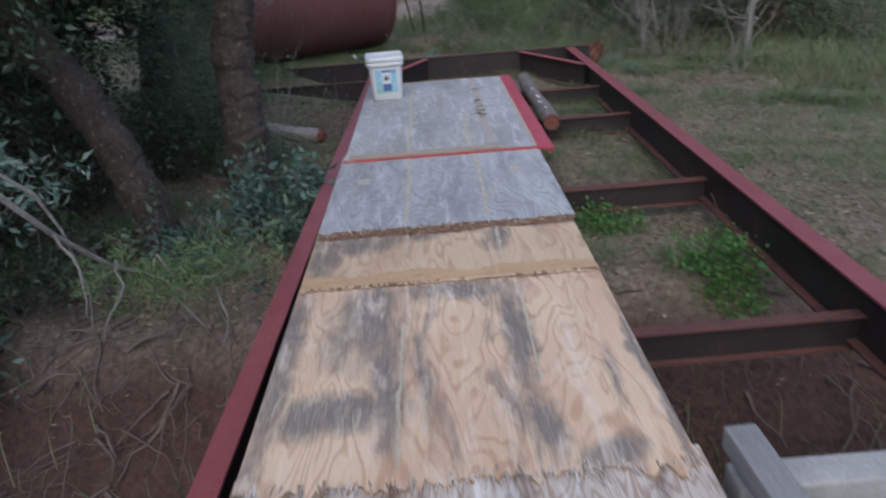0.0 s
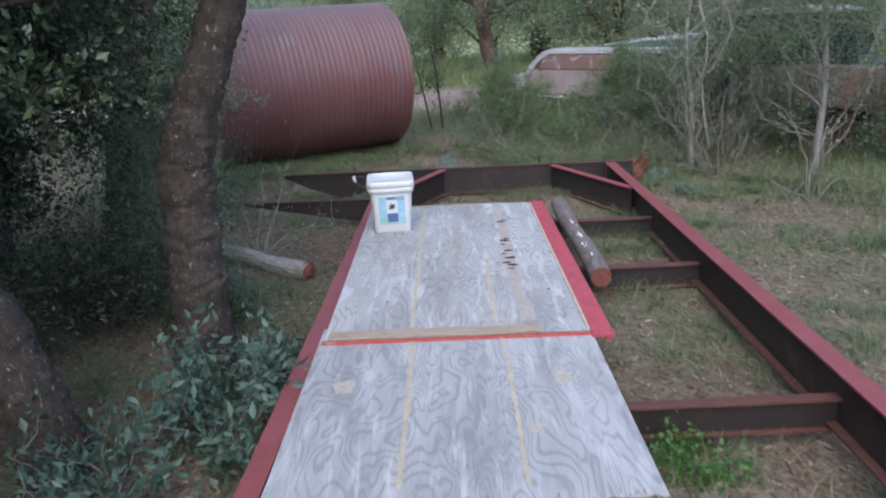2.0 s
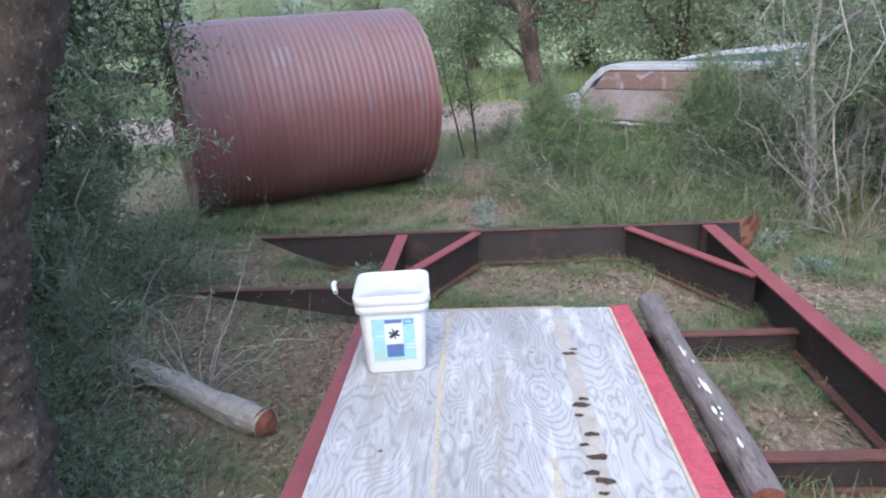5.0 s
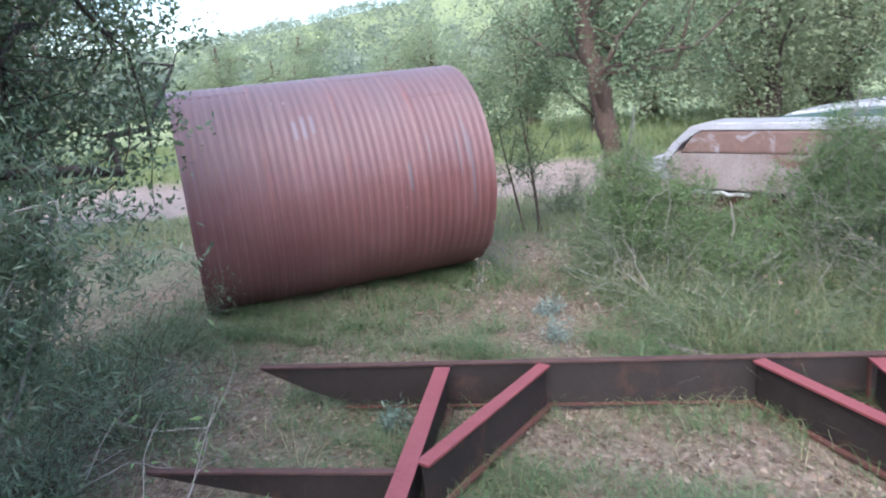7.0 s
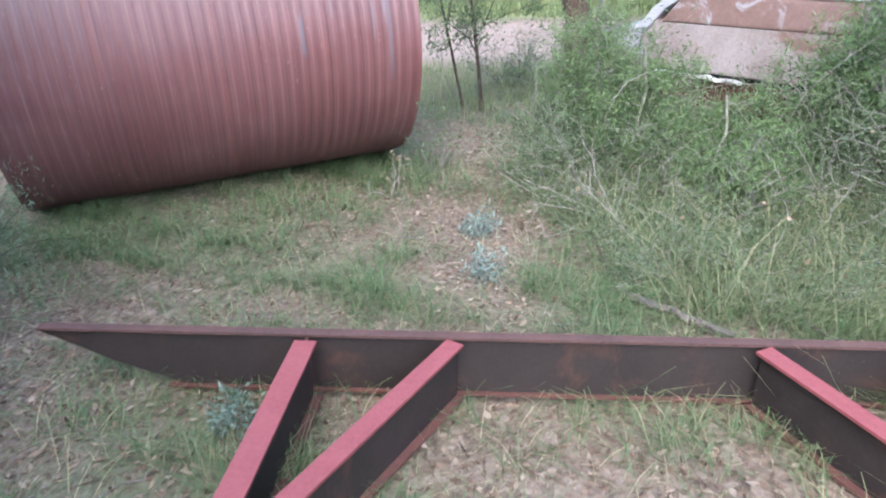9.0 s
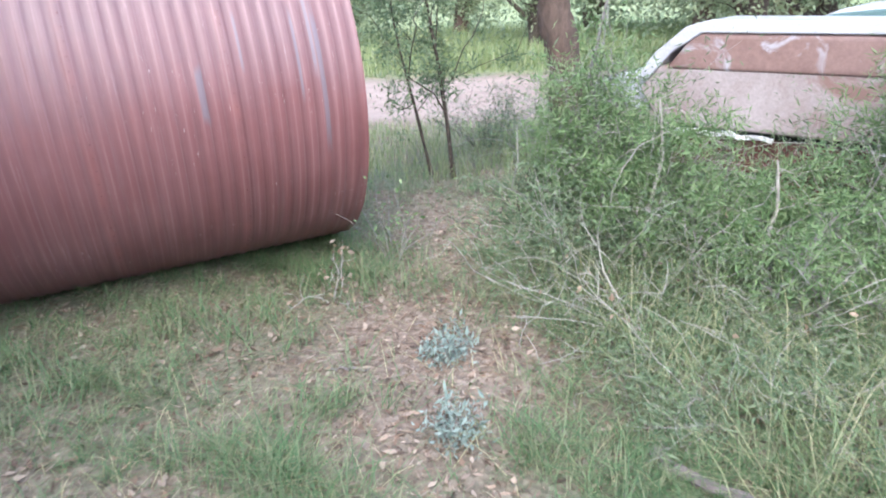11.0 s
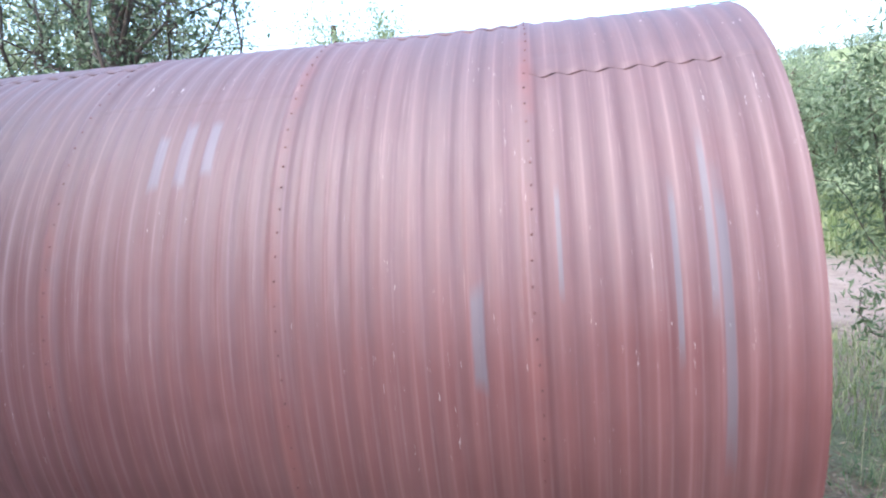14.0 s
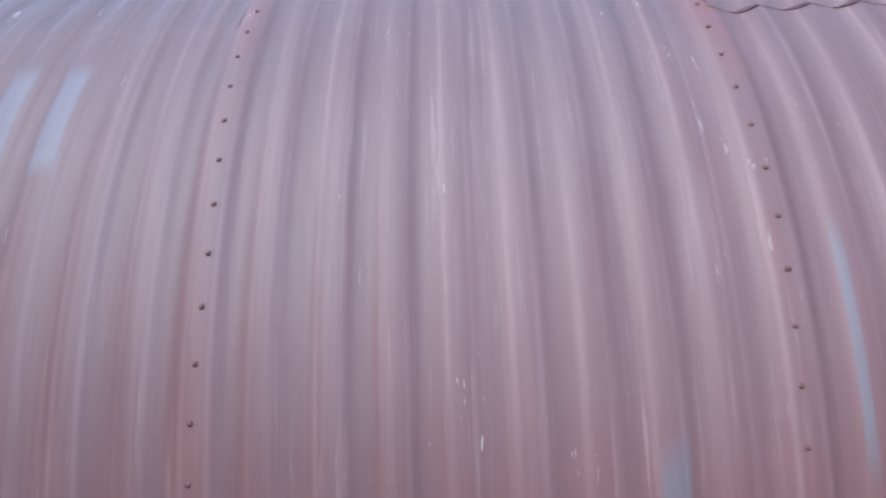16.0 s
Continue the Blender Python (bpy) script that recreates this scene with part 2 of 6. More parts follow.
RED_BARK = mottled("brown_tree_bark", (0.048, 0.032, 0.025), (0.15, 0.10, 0.077), 10.0, 0.95, 0.9, 45.0, None, 0.0, (2.2, 2.2, 0.7))
PLASTIC = Nodes("white_plastic", 0.4)
PLASTIC.color(PLASTIC.mix(PLASTIC.step(PLASTIC.noise(PLASTIC.world_pos(), 9.0, 5.0), 0.45, 0.75), (0.74, 0.74, 0.735), (0.63, 0.63, 0.61)))
PLASTIC.bsdf.inputs["Subsurface Weight"].default_value = 0.0
PLASTIC = PLASTIC.mat


def plain(name, c, rough=0.5, metallic=0.0):
    m = Nodes(name, rough, metallic)
    pos = m.local_pos()
    m.color(m.mix(m.step(m.noise(pos, 25.0, 4.0), 0.3, 0.75), c, tuple(v * 0.8 for v in c)))
    return m.mat


LABEL_BLUE = plain("label_light_blue", (0.34, 0.60, 0.74), 0.35)
LABEL_WHITE = plain("label_white", (0.75, 0.78, 0.8), 0.35)
LABEL_NAVY = plain("label_navy", (0.10, 0.16, 0.34), 0.35)
LABEL_GREEN = plain("label_green", (0.38, 0.58, 0.48), 0.35)
LABEL_INK = plain("label_ink", (0.03, 0.04, 0.06), 0.4)
WIRE = plain("zinc_wire", (0.25, 0.25, 0.25), 0.35, 0.9)
CHROME = mottled("peeling_chrome", (0.55, 0.55, 0.53), (0.85, 0.85, 0.83), 12.0, 0.3, 0.1, 60.0, ((0.16, 0.09, 0.06), 0.6, 0.66, 14.0), 0.6)
RUBBER = mottled("old_rubber", (0.018, 0.018, 0.018), (0.04, 0.038, 0.036), 9.0, 0.85, 0.3)
CAR_BROWN = mottled("faded_brown_car_paint", (0.17, 0.10, 0.085), (0.25, 0.16, 0.14), 3.0, 0.5, 0.1, 50.0, ((0.36, 0.34, 0.36), 0.55, 0.63, 2.6))
CAR_PALE = mottled("chalky_car_paint", (0.22, 0.165, 0.15), (0.36, 0.315, 0.31), 3.0, 0.6, 0.15, 50.0, ((0.20, 0.12, 0.10), 0.50, 0.62, 2.4))
# pale car paint with the sky's reflection put into its colour
CAR_HOOD = mottled("sky_pale_car_paint", (0.37, 0.365, 0.40), (0.52, 0.515, 0.55), 3.0, 0.28, 0.05, 60.0)
CAR_GREEN = mottled("dark_green_car_paint", (0.05, 0.09, 0.085), (0.09, 0.15, 0.14), 3.0, 0.35, 0.05)
GLASS = Nodes("car_glass", 0.05)
GLASS.color((0.03, 0.045, 0.05))
GLASS.bsdf.inputs["Specular IOR Level"].default_value = 0.8
GLASS = GLASS.mat

GRASS = leafy("grass_blades", [(0.06, 0.125, 0.045), (0.10, 0.185, 0.07), (0.16, 0.225, 0.10), (0.32, 0.30, 0.18), (0.08, 0.155, 0.06)])
TALL = leafy("tall_dry_grass", [(0.085, 0.145, 0.055), (0.13, 0.195, 0.08), (0.20, 0.24, 0.105), (0.44, 0.40, 0.24), (0.11, 0.175, 0.07)])
LITTER = leafy("dead_leaf_litter", [(0.07, 0.042, 0.028), (0.20, 0.125, 0.085), (0.34, 0.24, 0.17), (0.46, 0.37, 0.29), (0.12, 0.07, 0.05)], 0.8, 0.05)
OAK = leafy("oak_leaves", [(0.024, 0.042, 0.02), (0.045, 0.072, 0.034), (0.07, 0.10, 0.05), (0.10, 0.125, 0.07)], 0.42, 0.15)
OAK_MID = leafy("lighter_oak_leaves", [(0.065, 0.105, 0.055), (0.10, 0.145, 0.075), (0.14, 0.185, 0.10), (0.19, 0.22, 0.14)], 0.5, 0.2)
OAK_FAR = leafy("far_tree_leaves", [(0.12, 0.17, 0.09), (0.165, 0.225, 0.115), (0.21, 0.27, 0.145), (0.28, 0.32, 0.19)], 0.55, 0.4)
BLUE_LEAF = leafy("blue_green_leaves", [(0.05, 0.10, 0.075), (0.08, 0.145, 0.105), (0.12, 0.19, 0.145), (0.16, 0.21, 0.15)], 0.5, 0.2)
BRIGHT_LEAF = leafy("bright_weed_leaves", [(0.05, 0.14, 0.03), (0.08, 0.21, 0.045), (0.13, 0.28, 0.07), (0.10, 0.19, 0.05)], 0.5, 0.3)
# field trees and hill woods: distance haze is put into these pale leaf colours
FIELD_LEAF = leafy("hazed_field_leaves", [(0.20, 0.25, 0.14), (0.26, 0.315, 0.175), (0.32, 0.37, 0.215), (0.38, 0.415, 0.27)], 0.6, 0.4)
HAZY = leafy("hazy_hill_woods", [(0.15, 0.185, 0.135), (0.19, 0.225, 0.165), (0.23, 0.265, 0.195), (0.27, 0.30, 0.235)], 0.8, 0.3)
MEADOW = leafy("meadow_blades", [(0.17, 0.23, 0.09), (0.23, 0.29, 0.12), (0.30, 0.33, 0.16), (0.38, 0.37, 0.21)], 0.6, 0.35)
PALE_TWIG = mottled("pale_dry_twig", (0.22, 0.195, 0.175), (0.46, 0.42, 0.38), 14.0, 0.85, 0.3, 90.0)
SPRAY = leafy("light_green_sprays", [(0.11, 0.18, 0.07), (0.16, 0.25, 0.10), (0.21, 0.31, 0.13), (0.27, 0.34, 0.17)], 0.6, 0.3)
# grey-green sprays; brightness lost to shade is put back into their colour
GREY_SPRAY = leafy("lightened_grey_sprays", [(0.15, 0.21, 0.125), (0.21, 0.285, 0.175), (0.28, 0.355, 0.235), (0.34, 0.40, 0.29)], 0.6, 0.35)
STRAW = leafy("bleached_straw", [(0.26, 0.23, 0.12), (0.38, 0.345, 0.20), (0.50, 0.46, 0.29), (0.20, 0.24, 0.11)], 0.7, 0.3)
SILVER_LEAF = leafy("silver_sage_leaves", [(0.15, 0.20, 0.17), (0.22, 0.28, 0.245), (0.31, 0.37, 0.33), (0.18, 0.24, 0.20)], 0.7, 0.15)
BLUE_SILVER = leafy("silvery_blue_leaves", [(0.10, 0.16, 0.125), (0.15, 0.225, 0.18), (0.20, 0.28, 0.23), (0.26, 0.33, 0.28)], 0.45, 0.2)
CEDAR = leafy("cedar_sprays", [(0.10, 0.15, 0.08), (0.145, 0.205, 0.105), (0.19, 0.25, 0.135), (0.24, 0.285, 0.17)], 0.6, 0.25)


def ground_material():
    m = Nodes("leaf_strewn_ground", 0.95)
    pos = m.world_pos()
    broad = m.noise(pos, 0.55, 5.0, 0.62, 0.5)
    fine = m.noise(pos, 26.0, 6.0, 0.75)
    chips = m.add("ShaderNodeTexVoronoi", Scale=38.0)
    m.link(m.scaled(pos, 1.0, 0.8, 1.0), chips.inputs["Vector"])
    soil = m.ramp(m.step(fine, 0.28, 0.75), [(0.0, (0.06, 0.043, 0.033)), (0.5, (0.18, 0.138, 0.108)), (1.0, (0.36, 0.30, 0.245))])
    bits = m.ramp(chips.outputs["Color"], [(0.0, (0.10, 0.065, 0.045)), (0.5, (0.22, 0.16, 0.115)), (1.0, (0.40, 0.33, 0.26))])
    soil = m.mix(0.5, soil, bits)
    green = m.ramp(m.step(fine, 0.3, 0.7), [(0.0, (0.06, 0.085, 0.045)), (1.0, (0.15, 0.185, 0.095))])
    c = m.mix(m.math("MULTIPLY", m.step(broad, 0.46, 0.66), 0.75), soil, green)
    sep = m.add("ShaderNodeSeparateXYZ")
    m.link(pos, sep.inputs[0])
    wob = m.math("MULTIPLY", m.noise(pos, 0.4, 4.0), 1.6)
    yy = m.math("ADD", sep.outputs["Y"], wob)
    # pale dirt road across the far side
    track = m.math("MULTIPLY", m.step(yy, 15.3, 15.8), m.step(yy, 19.6, 19.0))
    road_c = m.ramp(m.step(m.noise(pos, 7.0, 6.0, 0.7), 0.3, 0.7), [(0.0, (0.22, 0.16, 0.13)), (1.0, (0.34, 0.265, 0.225))])
    c = m.mix(track, c, road_c)
    # meadow beyond
    far = m.step(yy, 19.4, 20.4)
    mead = m.ramp(m.step(m.noise(pos, 0.6, 6.0, 0.7), 0.35, 0.65), [(0.0, (0.17, 0.21, 0.085)), (1.0, (0.29, 0.32, 0.15))])
    c = m.mix(far, c, mead)
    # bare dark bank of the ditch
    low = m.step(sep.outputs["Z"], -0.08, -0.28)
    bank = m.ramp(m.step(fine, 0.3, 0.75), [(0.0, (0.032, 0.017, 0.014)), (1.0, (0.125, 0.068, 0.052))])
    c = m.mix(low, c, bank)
    m.color(c)
    m.bump(m.math("ADD", fine, chips.outputs["Distance"]), 0.6, 0.02)
    return m.mat


def culvert_material():
    """Red oxide paint over galvanised steel: streaks along the ribs, scuffs down to grey metal."""
    m = Nodes("worn_red_culvert_paint", 0.4)
    m.bsdf.inputs["Specular IOR Level"].default_value = 0.45
    pos = m.local_pos()
    sep = m.add("ShaderNodeSeparateXYZ")
    m.link(pos, sep.inputs[0])
    s, z = sep.outputs["X"], sep.outputs["Z"]
    broad = m.noise(pos, 1.8, 5.0, 0.6, 0.3)
    c = m.ramp(m.step(broad, 0.3, 0.7), [(0.0, (0.150, 0.056, 0.055)), (1.0, (0.200, 0.088, 0.086))])
    # greyer towards the top: chalky fading, with the sky's reflection put into the colour
    chalk_and_sky = m.math("MULTIPLY", m.step(m.math("ADD", z, m.math("MULTIPLY", m.math("SUBTRACT", m.noise(pos, 2.2, 5.0, 0.65), 0.5), 0.9)), 0.02, 0.85), 0.75)
    c = m.mix(chalk_and_sky, c, (0.142, 0.106, 0.112))
    streak = m.noise(m.scaled(pos, 55.0, 1.2, 1.2), 1.0, 4.0, 0.65)
    c = m.mix(m.math("MULTIPLY", m.step(streak, 0.50, 0.80), 0.26), c, (0.32, 0.20, 0.20))
    c = m.mix(m.math("MULTIPLY", m.step(streak, 0.42, 0.25), 0.25), c, (0.14, 0.06, 0.062))
    # broken pale wear lines and grime along single ribs
    wear = m.noise(m.scaled(pos, 120.0, 3.5, 3.5), 1.0, 5.0, 0.75)
    worn = m.math("MULTIPLY", m.step(wear, 0.58, 0.70), m.step(m.noise(pos, 1.7, 4.0), 0.42, 0.62))
    c = m.mix(m.math("MULTIPLY", worn, 0.42), c, (0.38, 0.26, 0.25))
    grime = m.math("MULTIPLY", m.step(wear, 0.42, 0.30), m.step(m.noise(pos, 2.3, 4.0), 0.45, 0.65))
    c = m.mix(m.math("MULTIPLY", grime, 0.55), c, (0.10, 0.052, 0.052))
    # paint rubbed pale along the two creases of each rib
    turn = m.math("FRACT", m.math("DIVIDE", s, 2.44 / 36))
    crease = m.math("ABSOLUTE", m.math("SUBTRACT", m.math("ABSOLUTE", m.math("SUBTRACT", turn, 0.5)), 0.30))
    line = m.math("MULTIPLY", m.step(crease, 0.075, 0.0), m.step(m.noise(m.scaled(pos, 14.0, 1.6, 1.6), 1.0, 4.0, 0.7), 0.36, 0.62))
    c = m.mix(m.math("MULTIPLY", line, 0.34), c, (0.32, 0.20, 0.20))
    # darker troughs: shade between the ribs put into the colour
    trough_shade = m.math("MULTIPLY", m.step(m.math("ABSOLUTE", m.math("SUBTRACT", turn, 0.5)), 0.24, 0.12), m.step(m.noise(m.scaled(pos, 9.0, 1.4, 1.4), 1.3, 4.0, 0.65), 0.35, 0.62))
    c = m.mix(m.math("MULTIPLY", trough_shade, 0.24), c, (0.115, 0.066, 0.068))
    # chips down to pale primer on the crests
    chip = m.noise(m.scaled(pos, 45.0, 6.0, 6.0), 2.0, 3.0, 0.8)
    patchy = m.noise(pos, 2.6, 3.0)
    chipped = m.math("MULTIPLY", m.step(chip, 0.665, 0.70), m.step(patchy, 0.50, 0.60))
    c = m.mix(m.math("MULTIPLY", chipped, 0.7), c, (0.55, 0.47, 0.46))

    def scuff_and_sheen(s0, ws, z0, wz, seed):
        ds = m.math("DIVIDE", m.math("ABSOLUTE", m.math("SUBTRACT", s, s0)), ws)
        dz = m.math("DIVIDE", m.math("ABSOLUTE", m.math("SUBTRACT", z, z0)), wz)
        d = m.math("MAXIMUM", ds, dz)
        d = m.math("ADD", d, m.math("MULTIPLY", m.math("SUBTRACT", m.noise(m.scaled(pos, 25, 6, 6), 1.0 + seed, 3.0), 0.5), 0.5))
        return m.step(d, 1.1, 0.72)

    # the bluish three near s 1.5 are scuffs with sheen put into their colour
    for i, (s0, ws, z0, wz) in enumerate(((0.742, 0.016, 0.09, 0.12), (0.20, 0.012, 0.10, 0.33), (0.225, 0.008, 0.33, 0.2),
                                          (0.30, 0.007, 0.22, 0.2), (1.43, 0.017, 0.58, 0.07), (1.50, 0.019, 0.57, 0.085),
                                          (1.57, 0.017, 0.55, 0.07), (0.55, 0.006, 0.3, 0.12))):
        c = m.mix(m.math("MULTIPLY", scuff_and_sheen(s0, ws, z0, wz, i * 0.13), 0.42 if i in (4, 5, 6) else 0.6), c, (0.205, 0.21, 0.255) if i in (4, 5, 6) else (0.155, 0.15, 0.17))
    # rust that runs along the riveted seams
    near = None
    for s0 in (0.61, 1.22, 1.83):
        d = m.step(m.math("ABSOLUTE", m.math("SUBTRACT", s, s0)), 0.03, 0.008)
        near = d if near is None else m.math("MAXIMUM", near, d)
    c = m.mix(m.math("MULTIPLY", near, m.math("MULTIPLY", m.step(m.noise(pos, 3.0, 4.0), 0.46, 0.64), 0.4)), c, (0.25, 0.09, 0.078))
    m.color(c)
    m.roughness(m.math("ADD", 0.40, m.math("MULTIPLY", broad, 0.2)))
    m.bump(m.math("ADD", m.noise(pos, 5.0, 3.0), m.math("MULTIPLY", streak, 0.2)), 0.25, 0.01)
    return m.mat


GROUND = ground_material()
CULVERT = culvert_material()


# ---- mesh helpers ----
def part(name, bm, material, parent=None, label=""):
    """Links a bmesh (or a pair of vertices and faces) as one mesh object."""
    me = bpy.data.meshes.new(name)
    if isinstance(bm, tuple):
        me.from_pydata([tuple(v) for v in bm[0]], [], [tuple(int(i) for i in f) for f in bm[1]])
    else:
        bm.to_mesh(me)
        bm.free()
    me.materials.append(material)
    ob = new(name, me)
    if parent is not None:
        ob.parent = parent
    if label:
        ob["label"] = label
    return ob


def thing(name, label, category, m=None, group="", kind=""):
    ob = new(name)
    ob.empty_display_size = 0.1
    if m is not None:
        ob.matrix_world = m
    return tagged(ob, label, category, group, kind)


def quick(name, verts, faces, material, parent=None, smooth=False):
    """A mesh from numpy arrays whose faces all have the same number of corners."""
    verts, faces = np.asarray(verts, np.float32), np.asarray(faces, np.int32)
    me = bpy.data.meshes.new(name)
    n, k = faces.shape
    me.vertices.add(len(verts))
    me.vertices.foreach_set("co", verts.ravel())
    me.loops.add(n * k)
    me.loops.foreach_set("vertex_index", faces.ravel())
    me.polygons.add(n)
    me.polygons.foreach_set("loop_start", np.arange(0, n * k, k, dtype=np.int32))
    me.polygons.foreach_set("loop_total", np.full(n, k, np.int32))
    if smooth:
        me.polygons.foreach_set("use_smooth", np.ones(n, bool))
    me.update(calc_edges=True)
    me.materials.append(material)
    ob = new(name, me)
    if parent is not None:
        ob.parent = parent
    return ob


def box_bm(sx, sy, sz, m=None, bevel=0.0):
    bm = bmesh.new()
    bmesh.ops.create_cube(bm, size=1.0)
    bmesh.ops.scale(bm, vec=(sx, sy, sz), verts=bm.verts)
    if bevel:
        bmesh.ops.bevel(bm, geom=bm.edges[:], offset=bevel, segments=2, affect="EDGES", profile=0.6)
    if m is not None:
        bmesh.ops.transform(bm, matrix=m, verts=bm.verts)
    return bm


def tube_np(points, radii, seg=8, wob=0.0, rng=None):
    """A closed tapered tube of quads round a polyline."""
    p = np.asarray(points, float)
    n = len(p)
    t = np.gradient(p, axis=0)
    t /= np.linalg.norm(t, axis=1)[:, None] + 1e-9
    ref = np.eye(3)[np.abs(t).max(0).argmin()][None]
    u = np.cross(t, ref)
    u /= np.linalg.norm(u, axis=1)[:, None] + 1e-9
    v = np.cross(t, u)
    a = np.linspace(0, 2 * np.pi, seg, endpoint=False)
    r = np.asarray(radii, float)[:, None] * np.ones((1, seg))
    if wob and rng is not None:
        r = r * (1 + wob * (rng.random((n, seg)) - 0.5) * 2)
    ring = p[:, None] + r[..., None] * (np.cos(a)[None, :, None] * u[:, None] + np.sin(a)[None, :, None] * v[:, None])
    verts = ring.reshape(-1, 3)
    i, j = np.meshgrid(np.arange(n - 1), np.arange(seg), indexing="ij")
    k = (j + 1) % seg
    faces = np.stack([i * seg + j, i * seg + k, (i + 1) * seg + k, (i + 1) * seg + j], -1).reshape(-1, 4)
    return verts, faces


def merged(pieces):
    vs, fs, o = [], [], 0
    for v, f in pieces:
        vs.append(v)
        fs.append(np.asarray(f) + o)
        o += len(v)
    return np.concatenate(vs), np.concatenate(fs)


def leaves_np(centres, size, rng, spread=0.35, aspect=0.5, up=0.3):
    """Folded diamond leaves, two triangles each."""
    n = len(centres)
    d = rng.normal(size=(n, 3))
    d[:, 2] += up
    d /= np.linalg.norm(d, axis=1)[:, None]
    w = np.cross(d, rng.normal(size=(n, 3)))
    w /= np.linalg.norm(w, axis=1)[:, None] + 1e-9
    nn = np.cross(d, w)
    s = size * (1 + spread * rng.normal(size=(n, 1))).clip(0.4, 2.0)
    c = np.asarray(centres)
    v = np.stack([c, c + d * s * 0.45 + w * s * aspect * 0.5 + nn * s * 0.1, c + d * s, c + d * s * 0.45 - w * s * aspect * 0.5 + nn * s * 0.1], 1)
    f = np.arange(4 * n).reshape(n, 4)
    tri = np.concatenate([f[:, [0, 1, 2]], f[:, [0, 2, 3]]])
    return v.reshape(-1, 3), tri


def blades_np(base, height, width, rng, lean=0.5):
    """Grass blades of three triangles, bent over."""
    n = len(base)
    a = rng.random(n) * 2 * np.pi
    d = np.stack([np.cos(a), np.sin(a), np.zeros(n)], 1)
    w = np.stack([-np.sin(a), np.cos(a), np.zeros(n)], 1)
    h = (height * (0.45 + 0.9 * rng.random(n)))[:, None]
    l = (lean * (0.2 + rng.random(n)))[:, None] * h
    up = np.array([[0, 0, 1.0]])
    b = np.asarray(base)
    width = np.broadcast_to(np.asarray(width, float), (n,))[:, None]
    mid = b + up * h * 0.6 + d * l * 0.35
    tip = b + up * h * 0.92 + d * l
    v = np.stack([b - w * width * 0.5, b + w * width * 0.5, mid + w * width * 0.42, mid - w * width * 0.42, tip], 1)
    i = (np.arange(n) * 5)[:, None]
    f = np.concatenate([i + [0, 1, 2], i + [0, 2, 3], i + [3, 2, 4]])
    return v.reshape(-1, 3), f


def random_walk(start, direction, length, steps, rng, wander=0.25, droop=0.0):
    p = [np.asarray(start, float)]
    d = np.asarray(direction, float)
    d /= np.linalg.norm(d)
    for _ in range(steps):
        d = d + rng.normal(size=3) * wander
        d[2] -= droop
        d /= np.linalg.norm(d)
        p.append(p[-1] + d * length / steps)
    return np.array(p)


# ---- ground ----
def smooth(a, b, v):
    t = np.clip((v - a) / (b - a), 0, 1)
    return t * t * (3 - 2 * t)


def height(x, y):
    x, y = np.asarray(x, float), np.asarray(y, float)
    lump = 0.022 * np.sin(2.1 * x + 0.7 * y) * np.cos(1.7 * y - 0.5 * x) + 0.014 * np.sin(5.3 * x + 1.1) * np.sin(4.7 * y + 0.4)
    edge = 3.15 + 0.18 * np.sin(1.7 * x) + 0.1 * np.sin(4.1 * x + 1)
    ditch = smooth(edge, edge - 1.5, y) * smooth(-2.9, -1.3, y)
    z = lump - 0.03 - 0.05 * smooth(6.5, 4.0, y) - 0.9 * ditch
    z = z - 0.04 * smooth(13.5, 14.6, y) * smooth(19.5, 18.6, y)
    d = np.hypot(x, y - 5)
    z = z + 0.012 * np.clip(d - 22, 0, None)
    ang = np.arctan2(x, y)
    hill = 26 + 9 * np.sin(2.3 * ang + 0.6) + 6 * np.sin(5.1 * ang + 2.0)
    z = z + hill * smooth(70, 330, d)
    return z


def axis_steps(lo, hi, fine, far):
    a = list(np.arange(lo, hi + fine / 2, fine))
    s, left, right = fine, [], []
    p = hi
    while p < far:
        s *= 1.22
        p += s
        right.append(p)
    s, p = fine, lo
    while p > -far:
        s *= 1.22
        p -= s
        left.append(p)
    return np.array(left[::-1] + a + right)


gx, gy = axis_steps(-6, 6, 0.09, 900), axis_steps(-3, 15, 0.09, 900)
X, Y = np.meshgrid(gx, gy, indexing="ij")
Z = height(X, Y)
nx, ny = len(gx), len(gy)
gi, gj = np.meshgrid(np.arange(nx - 1), np.arange(ny - 1), indexing="ij")
q = gi * ny + gj
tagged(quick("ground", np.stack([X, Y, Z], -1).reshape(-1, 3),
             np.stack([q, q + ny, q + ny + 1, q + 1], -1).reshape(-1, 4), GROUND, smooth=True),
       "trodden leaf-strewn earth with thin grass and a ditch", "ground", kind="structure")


# ---- the steel frame ----
TOP = 0.25
frame_ob = thing("steel_frame", "long steel beam frame with red-painted top flanges over a ditch", "steel frame")


